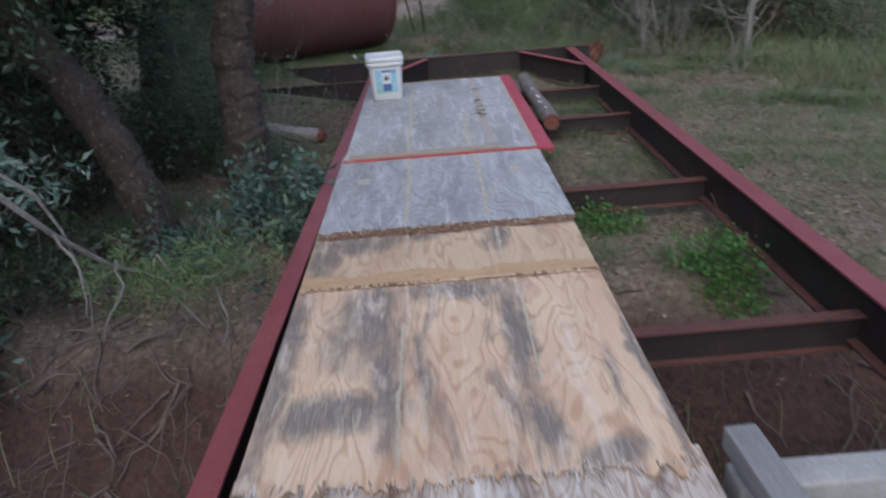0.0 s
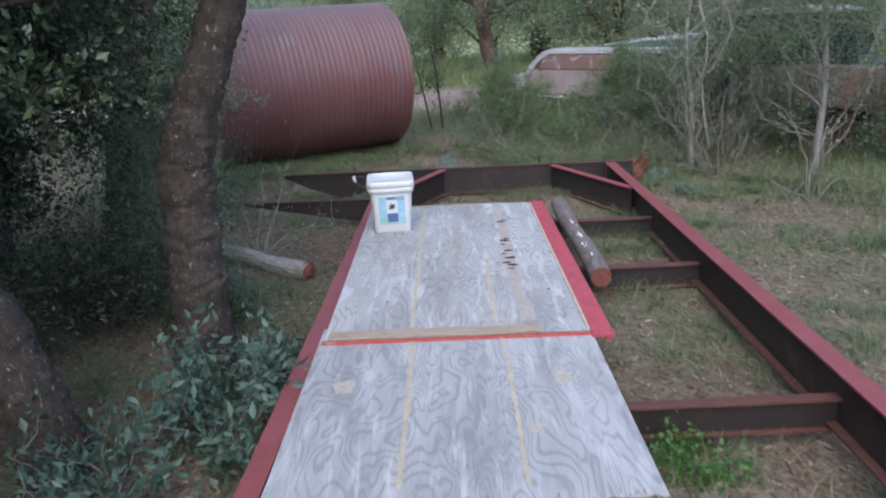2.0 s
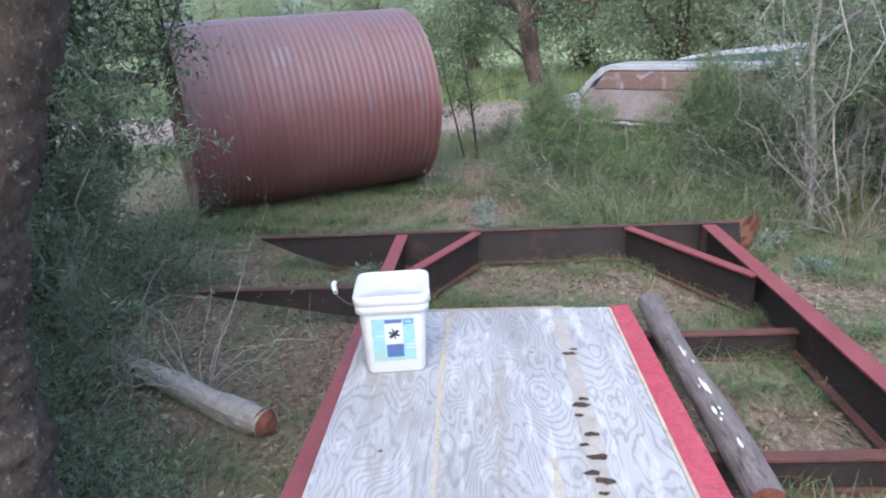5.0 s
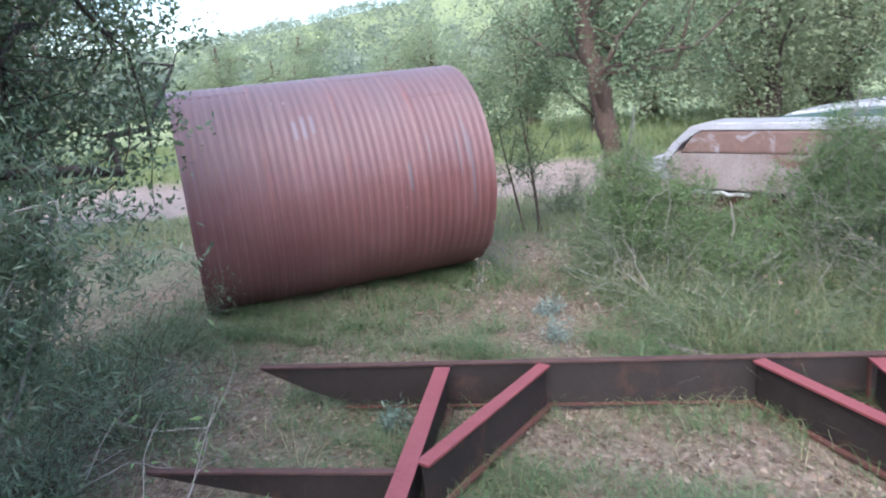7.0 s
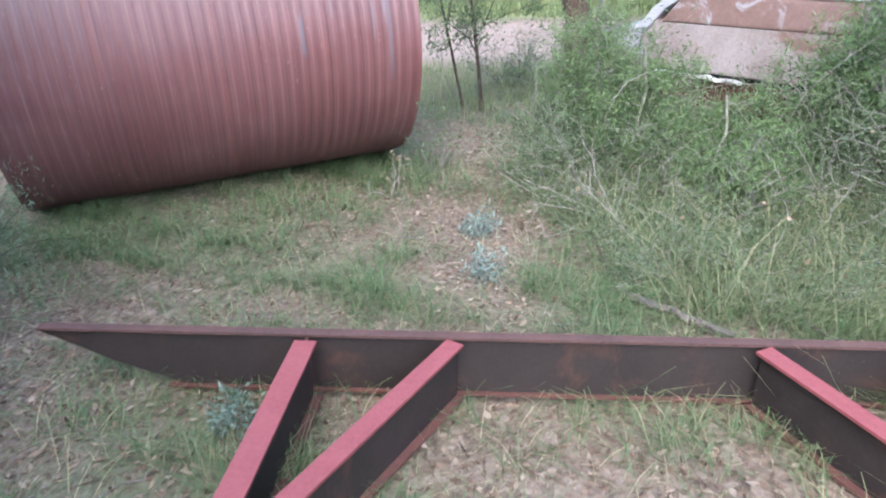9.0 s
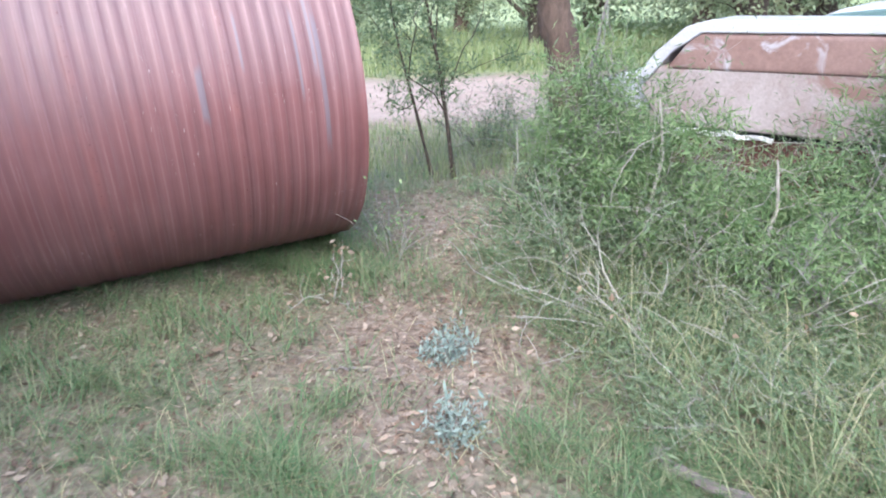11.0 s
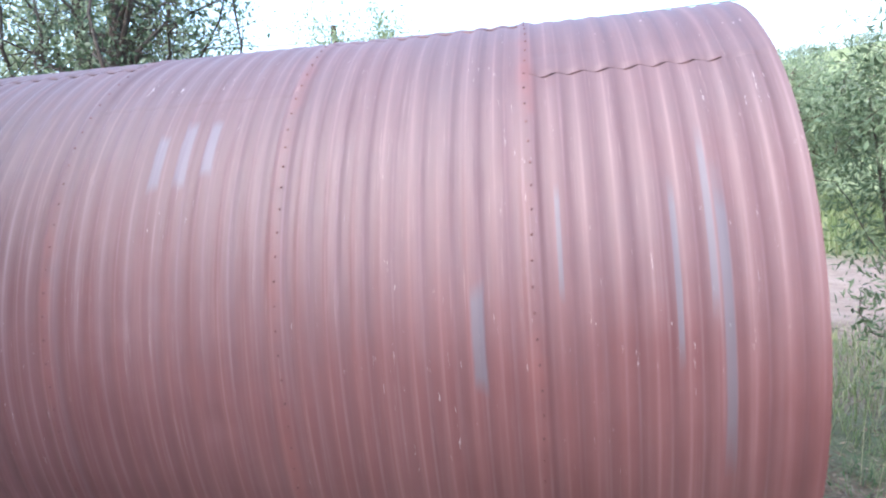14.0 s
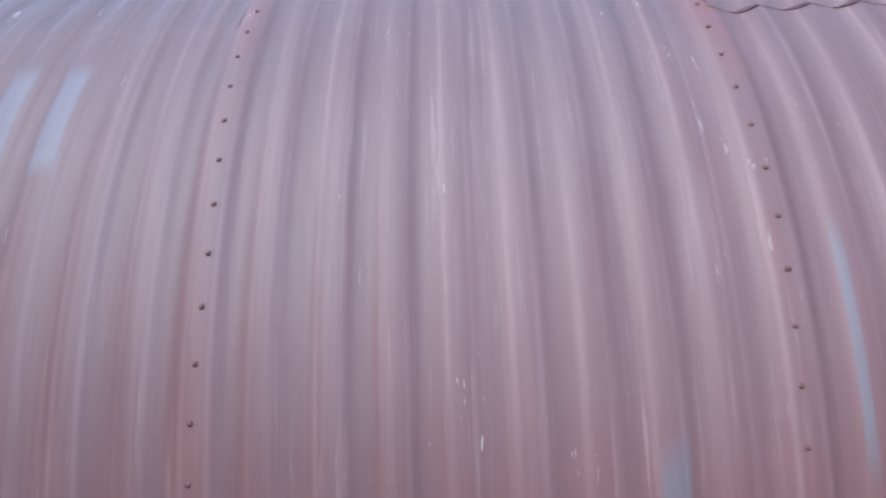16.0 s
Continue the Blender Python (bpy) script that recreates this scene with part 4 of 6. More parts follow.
for a, w in ((-40, 0.012), (20, 0.008), (75, 0.006)):
    bm = box_bm(0.045, 0.0006, w, Matrix.Translation((0.002, -0.1283, 0.168)) @ pose(0, 0, 0, 0, a, 0))
    part("emblem_stroke", bm, LABEL_INK, lab)
label_quad("label_bar", 0.044, 0.078, 0.120, 0.124, LABEL_WHITE, 0.0010, lab)
label_quad("label_bar", 0.044, 0.078, 0.105, 0.109, LABEL_WHITE, 0.0010, lab)
label_quad("label_bar", -0.074, -0.04, 0.16, 0.164, LABEL_WHITE, 0.0010, lab)

# ---- culvert ----
AX = Vector((math.cos(-0.021) * math.cos(3.642), math.cos(-0.021) * math.sin(3.642), math.sin(-0.021)))
UX = AX.cross(Vector((0, 0, 1))).normalized()
VX = UX.cross(AX)
CULV_R, CULV_L = 0.930, 2.44
CM = Matrix(((AX.x, UX.x, VX.x, -1.117), (AX.y, UX.y, VX.y, 11.08), (AX.z, UX.z, VX.z, 0.922), (0, 0, 0, 1)))
culvert = thing("culvert_pipe", "large corrugated culvert pipe in worn red paint lying on grass", "culvert pipe", CM)
PITCH = CULV_L / 36


def rib(s):
    """Radius along the pipe: corrugations with flattened crests and creased flanks, pressed flat at the riveted laps."""
    k_ = round(s / PITCH)
    wave = math.cos(2 * math.pi * s / PITCH + 0.25 * math.sin(1.7 * k_))
    r = CULV_R + (0.0023 + 0.0006 * math.sin(2.4 * k_) * math.cos(1.1 * k_)) * math.tanh(1.5 * wave) / math.tanh(1.5)
    for s0 in (0.61, 1.22, 1.83):
        d = abs(s - s0)
        if d < 0.028:
            r += (CULV_R + 0.0065 - r) * (1 - (d / 0.028) ** 2) * 0.6
    return r


DENTS = [(0.70, 2.65, 0.030, 0.018, 0.007), (0.78, 2.62, 0.02, 0.012, 0.004), (1.62, 2.98, 0.03, 0.012, 0.005), (1.52, 2.9, 0.025, 0.015, 0.004),
         (1.05, 2.36, 0.02, 0.03, 0.004), (0.9, 2.45, 0.02, 0.02, 0.003), (1.4, 3.25, 0.04, 0.03, 0.005), (2.1, 2.7, 0.05, 0.03, 0.006), (0.35, 2.9, 0.03, 0.02, 0.004)]


def dented(s, a):
    """Slight flats and small dents."""
    r = -0.004 * math.sin(2 * a + 0.6) - 0.006 * math.exp(-((s - 1.0) / 0.5) ** 2 - ((a - 3.3) / 0.25) ** 2) + 0.0012 * math.sin(7 * a + 5 * s) * math.sin(3.1 * s + 2 * a)
    for s0, a0, ws, wa, deep in DENTS:
        if abs(s - s0) < 3 * ws and abs(a - a0) < 3 * wa:
            r -= deep * math.exp(-((s - s0) / ws) ** 2 - ((a - a0) / wa) ** 2)
    return r


NS, NA = 36 * 12, 220
sv = np.linspace(0, CULV_L, NS + 1)
av = np.linspace(0, 2 * np.pi, NA, endpoint=False)
rr = np.array([[rib(s) + dented(s, a) for a in av] for s in sv])


def skin(r):
    v = np.stack([np.repeat(sv[:, None], NA, 1), r * np.cos(av)[None], r * np.sin(av)[None]], -1).reshape(-1, 3)
    i, j = np.meshgrid(np.arange(NS), np.arange(NA), indexing="ij")
    k = (j + 1) % NA
    return v, np.stack([i * NA + j, i * NA + k, (i + 1) * NA + k, (i + 1) * NA + j], -1).reshape(-1, 4)


vo, fo = skin(rr)
vi, fi = skin(rr - 0.004)
j = np.arange(NA)
k = (j + 1) % NA
o = len(vo)
lip0 = np.stack([j, k, k + o, j + o], -1)[:, ::-1]
lip1 = np.stack([j, k, k + o, j + o], -1) + NS * NA
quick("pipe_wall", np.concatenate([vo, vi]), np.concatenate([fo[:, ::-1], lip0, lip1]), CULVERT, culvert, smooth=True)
INNER = mottled("dull_rusty_pipe_lining", (0.05, 0.034, 0.028), (0.115, 0.075, 0.06), 5.0, 0.85, 0.3, 60.0, ((0.15, 0.13, 0.12), 0.56, 0.7, 4.0))
inner = quick("inner_lining", vi, fi, INNER, culvert, smooth=True)
inner["label"] = "dull rusty inside of the pipe"


def lap(s0, s1, a_edge, a_width, proud=0.0028):
    """The edge of a lapped sheet, following the ribs."""
    n, m = int((s1 - s0) / PITCH * 10), 6
    vs, fs = [], []
    for i in range(n + 1):
        s = s0 + (s1 - s0) * i / n
        for q_ in range(m + 1):
            a = a_edge - a_width * q_ / m
            r = rib(s) + dented(s, a) + proud * (1 - q_ / m) + (0.0 if q_ else -proud * 1.2)
            if q_ == 0:
                a = a_edge + 0.001
            vs.append((s, r * math.cos(a), r * math.sin(a)))
    for i in range(n):
        for q_ in range(m):
            o_ = i * (m + 1) + q_
            fs.append((o_, o_ + m + 1, o_ + m + 2, o_ + 1))
    ob = quick("lapped_seam", np.array(vs), np.array(fs)[:, ::-1], CULVERT, culvert, smooth=False)
    return ob


SEAM_DARK = mottled("seam_shadow_dark", (0.09, 0.048, 0.05), (0.20, 0.105, 0.105), 30.0, 0.5, 0.2)


def bead(s0, s1, a, r0):
    """A lumpy dark bead in place of a sheet edge's shadow; rises and dips with the ribs."""
    n = int((s1 - s0) / PITCH * 8)
    line = []
    for i in range(n + 1):
        s = s0 + (s1 - s0) * i / n
        ang_ = a + 0.006 * math.sin(2 * math.pi * s / PITCH)
        r = rib(s) + dented(s, ang_) + 0.001
        line.append((s, r * math.cos(ang_), r * math.sin(ang_)))
    part("seam_shadow_bead", tube_np(line, [r0 * (0.12 + 1.05 * max(0.0, math.sin(2 * math.pi * i / 8 + 0.6)) ** 0.7) for i in range(n + 1)], 6), SEAM_DARK, culvert, "dark scalloped bead for the seam's shadow")


bead(0.13, 0.60, radians(131.6), 0.0036)
bead(0.63, 1.0, radians(108.2), 0.0036)
bead(1.85, 2.40, radians(112.2), 0.0036)
lap(0.0, 0.60, radians(131.5), 0.10, 0.004)
lap(0.63, 1.21, radians(108), 0.10, 0.004)
lap(1.24, 1.82, radians(131), 0.06, 0.0015)
lap(1.85, 2.44, radians(112), 0.10, 0.004)
bm = bmesh.new()
bmesh.ops.create_uvsphere(bm, u_segments=8, v_segments=6, radius=0.0034)
bmesh.ops.scale(bm, vec=(1, 1, 0.6), verts=bm.verts)
rivet_mesh = bpy.data.meshes.new("rivet")
bm.to_mesh(rivet_mesh)
bm.free()
RIVET = mottled("rusty_rivet", (0.07, 0.03, 0.03), (0.20, 0.075, 0.065), 40.0, 0.6, 0.1)
rivet_mesh.materials.append(RIVET)
for s0 in (0.61, 1.22, 1.83):
    for i in range(99):
        a = 2 * math.pi * (i + 0.3 * (s0 > 1)) / 99
        ob = new("rivet", rivet_mesh)
        ob.parent = culvert
        r = rib(s0) + dented(s0, a) + 0.0005
        ob.matrix_local = Matrix.Translation((s0 + 0.004 * math.sin(7 * i), r * math.cos(a), r * math.sin(a))) @ Matrix.Rotation(a - math.pi / 2, 4, "X")


# ---- the old car in the weeds ----
car_dir = math.degrees(math.atan2(-0.616, 0.788))
car = thing("old_car", "abandoned old car with faded brown and chalky paint in tall weeds", "car", pose(0.86, 11.33, 0.0, 0, 0, car_dir))


def extruded(profile, y0, y1, bevel=0.02):
    bm = bmesh.new()
    a = [bm.verts.new((x, y0, z)) for x, z in profile]
    b = [bm.verts.new((x, y1, z)) for x, z in profile]
    bm.faces.new(a)
    bm.faces.new(b[::-1])
    for i in range(len(a)):
        j = (i + 1) % len(a)
        bm.faces.new((a[j], a[i], b[i], b[j]))
    bmesh.ops.recalc_face_normals(bm, faces=bm.faces[:])
    if bevel:
        bmesh.ops.bevel(bm, geom=bm.edges[:], offset=bevel, segments=3, affect="EDGES", profile=0.6)
    return bm


part("fender_upper", extruded([(0.16, 0.88), (0.30, 1.06), (0.36, 1.09), (1.9, 1.09), (1.9, 0.88)], 0.0, 0.42, 0.03), CAR_BROWN, car, "faded brown upper fender")
part("fender_top", extruded([(-0.02, 0.83), (0.10, 0.98), (0.27, 1.125), (0.40, 1.16), (1.95, 1.15), (1.95, 1.09), (0.37, 1.09), (0.2, 0.98), (0.06, 0.82)], -0.006, 0.45, 0.012), CAR_HOOD, car, "pale fender top with sky reflection in its colour")
part("fender_side", extruded([(0.14, 0.55), (0.0, 0.76), (0.12, 0.9), (2.35, 0.92), (2.35, 0.53)], 0.012, 0.4, 0.03), CAR_PALE, car, "chalky lower fender")
part("hood", extruded([(0.75, 1.10), (0.95, 1.19), (1.55, 1.26), (2.05, 1.29), (2.05, 1.08)], 0.55, 1.35, 0.04), CAR_HOOD, car, "pale raised hood with sky reflection in its colour")
part("hood_side", extruded([(0.62, 1.07), (0.92, 1.165), (1.55, 1.225), (2.06, 1.245), (2.06, 1.05)], 0.44, 0.56, 0.01), CAR_GREEN, car, "dark green hood side")
part("nose", extruded([(-0.34, 0.62), (-0.40, 0.71), (-0.36, 0.78), (-0.05, 0.84), (0.12, 0.87), (0.12, 0.6)], 0.12, 1.75, 0.03), CAR_HOOD, car, "pale bluish nose panel")
part("inner_body", extruded([(0.05, 0.35), (0.05, 1.05), (2.05, 1.06), (2.3, 0.95), (4.3, 0.92), (4.4, 0.4)], 0.42, 1.75, 0.03), CAR_GREEN, car)
part("door", extruded([(2.36, 0.5), (2.36, 0.95), (3.45, 0.95), (3.45, 0.5)], 0.02, 0.12, 0.015), CAR_PALE, car, "chalky front door")
part("rear_quarter", extruded([(3.47, 0.5), (3.47, 0.96), (4.5, 0.93), (4.62, 0.75), (4.55, 0.5)], 0.02, 0.4, 0.03), CAR_BROWN, car)
part("cabin_roof", extruded([(2.62, 1.50), (2.72, 1.56), (3.5, 1.58), (3.9, 1.50)], 0.16, 1.64, 0.03), CAR_HOOD, car, "pale cabin roof")
part("windshield", extruded([(2.12, 1.08), (2.62, 1.50), (2.64, 1.50), (2.14, 1.08)], 0.2, 1.6, 0.0), GLASS, car, "dark windshield")
for py in (0.14, 1.6):
    part("windshield_post", tube_np([(2.1, py, 1.06), (2.62, py + 0.02, 1.52)], [0.028, 0.026], 8), CAR_HOOD, car, "pale windshield post")
    part("side_window", extruded([(2.2, 0.96), (2.64, 1.49), (3.86, 1.49), (4.05, 0.96)], py + 0.01, py + 0.03, 0.0), GLASS, car)
part("side_mirror", box_bm(0.06, 0.14, 0.1, Matrix.Translation((2.3, -0.02, 1.12)), 0.02), CHROME, car, "bright chrome mirror")
part("sill_trim", tube_np([(0.16 + 0.06 * i, 0.006 + 0.004 * math.sin(3 * i), 0.535 + 0.007 * math.sin(2.1 * i) - 0.0016 * i) for i in range(12)], [0.016] * 12, 6, 0.3, np.random.default_rng(2)), CHROME, car, "bent bright trim strip")
part("sill_trim", tube_np([(1.35 + 0.1 * i, 0.004, 0.505 - 0.002 * i) for i in range(12)], [0.011] * 12, 6, 0.3, np.random.default_rng(3)), CHROME, car, "bright trim strip")
part("rocker_panel", extruded([(0.2, 0.30), (0.2, 0.50), (3.4, 0.46), (3.4, 0.28)], 0.08, 0.16, 0.01), RUSTY_STEEL, car, "rusted rocker panel")
for wx in (1.0, 3.95):
    for wy in (0.24, 1.55):
        bm = bmesh.new()
        bmesh.ops.create_cone(bm, cap_ends=True, segments=28, radius1=0.33, radius2=0.33, depth=0.19)
        bmesh.ops.bevel(bm, geom=[e for e in bm.edges if e.calc_face_angle(0) > 1], offset=0.035, segments=3, affect="EDGES")
        bmesh.ops.transform(bm, matrix=pose(wx, wy, 0.28, 90, 0, 0), verts=bm.verts)
        wheel = part("wheel", bm, RUBBER, car, "perished flat tyre")
        bm = bmesh.new()
        bmesh.ops.create_cone(bm, cap_ends=True, segments=20, radius1=0.18, radius2=0.16, depth=0.205)
        bmesh.ops.transform(bm, matrix=pose(wx, wy, 0.28, 90, 0, 0), verts=bm.verts)
        part("rim", bm, RUST, wheel)


# ---- trees ----
def in_way(w):
    """Points over the deck or over the trodden way past its end."""
    x, y, z = w[:, 0], w[:, 1], w[:, 2]
    return (x > -1.35) & (z < 3.4) & (((x < 1.4) & (y < 8.3)) | ((x < 0.3) & (y < 10.0)))


def tree(name, label, trunk, radii, crown, n_limbs, n_twigs, n_leaves, leaf, bark, foliage, seed, seg=14, category="tree", aspect=0.5, cluster=0.09, low=0.4):
    """trunk: points of its centre line; crown: centre and half-axes of the leafy mass."""
    rng_ = np.random.default_rng(seed)
    base = np.array(trunk[0], float)
    root = thing(name, label, category, pose(*base))
    t = np.array(trunk, float) - base
    fine = np.linspace(0, len(t) - 1, 5 * len(t))
    rough = np.linspace(0, len(t) - 1, 16 * len(t))
    tp = np.stack([np.interp(fine, np.arange(len(t)), t[:, i]) for i in range(3)], 1)
    tp += rng_.normal(size=tp.shape) * 0.05 * np.array(radii).max() * np.linspace(0, 1, len(tp))[:, None]
    tr = np.interp(fine, np.arange(len(radii)), radii)
    tr[0] *= 1.35
    tr[1] *= 1.15
    cc, ca = np.array(crown[0], float) - base, np.array(crown[1], float)
    dense_p = np.stack([np.interp(rough, fine, tp[:, i]) for i in range(3)], 1)
    pieces = [tube_np(dense_p, np.interp(rough, fine, tr) * (1 + 0.05 * np.sin(9 * rough + seed)), seg * 2, 0.12, rng_)]
    quick("trunk", *merged(pieces), bark, root, smooth=True)
    limbs, tips = [], []
    least = 0.006 if max(radii) > 0.05 else 0.0016

    def clear(pts):
        w_ = np.asarray(pts) + base
        return not np.any(in_way(w_))

    for i in range(n_limbs):
        f = low + (1 - low) * (i + 0.5) / n_limbs
        k_ = int(f * (len(tp) - 1))
        d = rng_.normal(size=3)
        d /= np.linalg.norm(d)
        goal = cc + d * ca * rng_.uniform(0.5, 0.95)
        r0 = tr[k_] * rng_.uniform(0.18, 0.42)
        n = 8
        w = np.linspace(0, 1, n)[:, None]
        line = tp[k_] * (1 - w) + goal * w + np.sin(w * np.pi) * rng_.normal(size=(1, 3)) * 0.16 * np.linalg.norm(goal - tp[k_])
        line[1:-1] += rng_.normal(size=(n - 2, 3)) * 0.03 * np.linalg.norm(goal - tp[k_])
        if not clear(line[2:]):
            continue
        limbs.append(tube_np(line, np.linspace(r0, max(least, r0 * 0.18), n), 7, 0.1, rng_))
        for j_ in range(n_twigs):
            s = line[rng_.integers(2, n)]
            d = rng_.normal(size=3) * ca
            d /= np.linalg.norm(d)
            tw = random_walk(s, d + np.array([0, 0, 0.1]), ca.mean() * rng_.uniform(0.2, 0.55), 5, rng_, 0.35, 0.05)
            if not clear(tw):
                continue
            limbs.append(tube_np(tw, np.linspace(max(least * 0.65, r0 * 0.16), least * 0.35, 6), 4))
            tips += [tw[2], tw[3], tw[4], tw[5]]
    crown_ob = tagged(quick("branchwork", *merged(limbs), bark, root, smooth=True), kind="stuff")
    tips = np.array(tips)
    pick = rng_.integers(0, len(tips), n_leaves)
    c = tips[pick] + rng_.normal(size=(n_leaves, 3)) * cluster * (0.4 + 1.2 * rng_.random((len(tips), 1)))[pick]
    w_ = c + base
    c = c[~in_way(w_)]
    quick("crown", *leaves_np(c, leaf, rng_, 0.3, aspect), foliage, root)
    return root


def gz(x, y):
    return float(height(x, y))


OAKL = "oak tree with rough lichen-spotted dark bark and small leaves"
tree("oak_tree", OAKL, [(-1.63, 4.74, gz(-1.63, 4.74) - 0.1), (-1.61, 4.75, 0.25), (-1.60, 4.78, 0.65), (-1.59, 4.8, 1.0), (-1.47, 4.82, 1.35), (-1.29, 4.85, 1.75), (-1.08, 4.9, 2.4), (-1.1, 5.1, 3.2)],
     [0.16, 0.138, 0.132, 0.125, 0.106, 0.092, 0.075, 0.05], ((-2.7, 4.9, 3.0), (1.3, 2.0, 0.8)), 16, 14, 27000, 0.042, BARK, OAK, 21, low=0.7)
tree("oak_tree", OAKL, [(-1.94, 3.85, gz(-1.94, 3.85) - 0.12), (-1.99, 3.88, 0.2), (-2.10, 3.9, 0.6), (-2.27, 3.9, 1.0), (-2.47, 3.9, 1.4), (-2.85, 4.0, 2.1), (-3.1, 4.2, 3.0)],
     [0.14, 0.12, 0.11, 0.105, 0.10, 0.08, 0.05], ((-3.1, 3.7, 2.5), (1.2, 1.8, 0.95)), 18, 16, 36000, 0.042, BARK, OAK, 22, low=0.55)
tree("oak_tree", OAKL, [(-3.3, 5.6, -0.2), (-3.2, 5.6, 0.8), (-3.0, 5.6, 1.8), (-3.1, 5.7, 3.0)], [0.15, 0.12, 0.11, 0.06],
     ((-3.5, 5.9, 1.6), (1.3, 1.2, 1.5)), 16, 14, 36000, 0.042, BARK, OAK, 23, low=0.25)
tree("oak_tree", OAKL, [(-3.15, 7.1, -0.1), (-2.95, 7.05, 0.8), (-2.62, 7.0, 1.65), (-2.5, 7.0, 2.4), (-2.6, 7.2, 3.4)], [0.14, 0.12, 0.105, 0.09, 0.05],
     ((-3.35, 8.0, 2.2), (1.35, 1.7, 1.4)), 18, 14, 27000, 0.036, BARK, OAK_MID, 24, low=0.4)
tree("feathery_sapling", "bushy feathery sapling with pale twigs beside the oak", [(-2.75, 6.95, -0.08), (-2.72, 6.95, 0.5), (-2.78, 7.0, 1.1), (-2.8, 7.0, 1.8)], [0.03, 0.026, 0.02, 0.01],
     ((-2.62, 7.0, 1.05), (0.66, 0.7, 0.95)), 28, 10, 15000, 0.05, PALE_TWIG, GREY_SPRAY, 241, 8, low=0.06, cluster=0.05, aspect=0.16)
tree("oak_tree", OAKL, [(-4.6, 4.2, -0.2), (-4.5, 4.3, 1.0), (-4.4, 4.2, 2.4), (-4.5, 4.3, 3.6)], [0.17, 0.14, 0.12, 0.06],
     ((-4.6, 4.6, 1.6), (1.4, 1.7, 1.6)), 14, 14, 34000, 0.048, BARK, OAK, 25, low=0.2)
tree("oak_tree", "brown-barked oak tree with dense green crown behind the pipe", [(0.47, 11.15, -0.1), (0.44, 11.12, 0.5), (0.36, 11.1, 1.0), (0.24, 11.1, 1.6), (0.12, 11.15, 2.2), (0.1, 11.3, 3.2)],
     [0.13, 0.105, 0.095, 0.09, 0.08, 0.05], ((0.7, 11.6, 3.0), (1.9, 1.5, 1.15)), 18, 14, 26000, 0.038, RED_BARK, CEDAR, 26, low=0.5)

# sapling between the pipe and the car
tree("sapling", "thin young tree with two stems and sparse leaves", [(-0.34, 12.3, -0.05), (-0.37, 12.25, 0.4), (-0.42, 12.2, 0.85), (-0.5, 12.2, 1.4), (-0.52, 12.2, 2.0)],
     [0.018, 0.016, 0.013, 0.009, 0.004], ((-0.45, 12.2, 1.55), (0.55, 0.5, 0.75)), 14, 10, 5600, 0.042, BARK, CEDAR, 31, 8, low=0.3, cluster=0.05, aspect=0.26)
tree("sapling", "thin young tree with sparse leaves", [(-0.52, 12.4, -0.05), (-0.62, 12.35, 0.5), (-0.72, 12.3, 1.0), (-0.8, 12.3, 1.6)],
     [0.014, 0.012, 0.009, 0.004], ((-0.72, 12.3, 1.2), (0.45, 0.4, 0.6)), 10, 9, 3200, 0.042, BARK, CEDAR, 32, 8, low=0.3, cluster=0.05, aspect=0.26)

# two oaks beyond the view's left edge, added to shade the left bank
tree("oak_tree", OAKL, [(-3.4, 2.2, gz(-3.4, 2.2) - 0.1), (-3.3, 2.2, 0.8), (-3.1, 2.1, 2.0), (-2.9, 2.0, 3.2)], [0.2, 0.17, 0.14, 0.07],
     ((-3.5, 1.9, 2.6), (1.5, 2.2, 1.1)), 18, 16, 32000, 0.042, BARK, OAK, 27, low=0.4)
tree("oak_tree", OAKL, [(-3.6, 0.2, gz(-3.6, 0.2) - 0.1), (-3.5, 0.2, 1.2), (-3.3, 0.3, 2.4), (-3.0, 0.3, 3.6)], [0.2, 0.17, 0.14, 0.07],
     ((-3.8, 0.2, 3.0), (1.6, 2.0, 1.0)), 16, 12, 14000, 0.06, BARK, OAK, 28, low=0.5)
tree("scrub_tree", "scraggly grey-stemmed tree with small dull leaves", [(2.35, 8.75, -0.05), (2.3, 8.7, 0.6), (2.15, 8.6, 1.3), (2.2, 8.6, 2.2)], [0.03, 0.026, 0.02, 0.01],
     ((2.2, 8.8, 1.6), (0.8, 0.7, 0.95)), 30, 16, 9000, 0.036, PALE_TWIG, CEDAR, 33, 8, low=0.05, cluster=0.05, aspect=0.2)
tree("scrub_tree", "scraggly grey-stemmed tree with small dull leaves", [(3.4, 8.2, -0.05), (3.4, 8.2, 0.8), (3.3, 8.2, 1.6), (3.4, 8.3, 2.6)], [0.034, 0.03, 0.022, 0.012],
     ((3.4, 8.3, 1.8), (0.9, 0.9, 1.1)), 28, 14, 17000, 0.034, DEAD_WOOD, CEDAR, 34, 8, low=0.05, cluster=0.06, aspect=0.22)
tree("scrub_tree", "scraggly grey-stemmed tree with small dull leaves", [(3.0, 9.4, -0.05), (3.0, 9.4, 0.8), (2.9, 9.4, 1.5), (3.0, 9.5, 2.3)], [0.06, 0.05, 0.04, 0.02],
     ((3.05, 9.5, 1.6), (0.8, 0.8, 1.0)), 28, 13, 16000, 0.034, DEAD_WOOD, CEDAR, 35, 8, low=0.05, cluster=0.06, aspect=0.22)
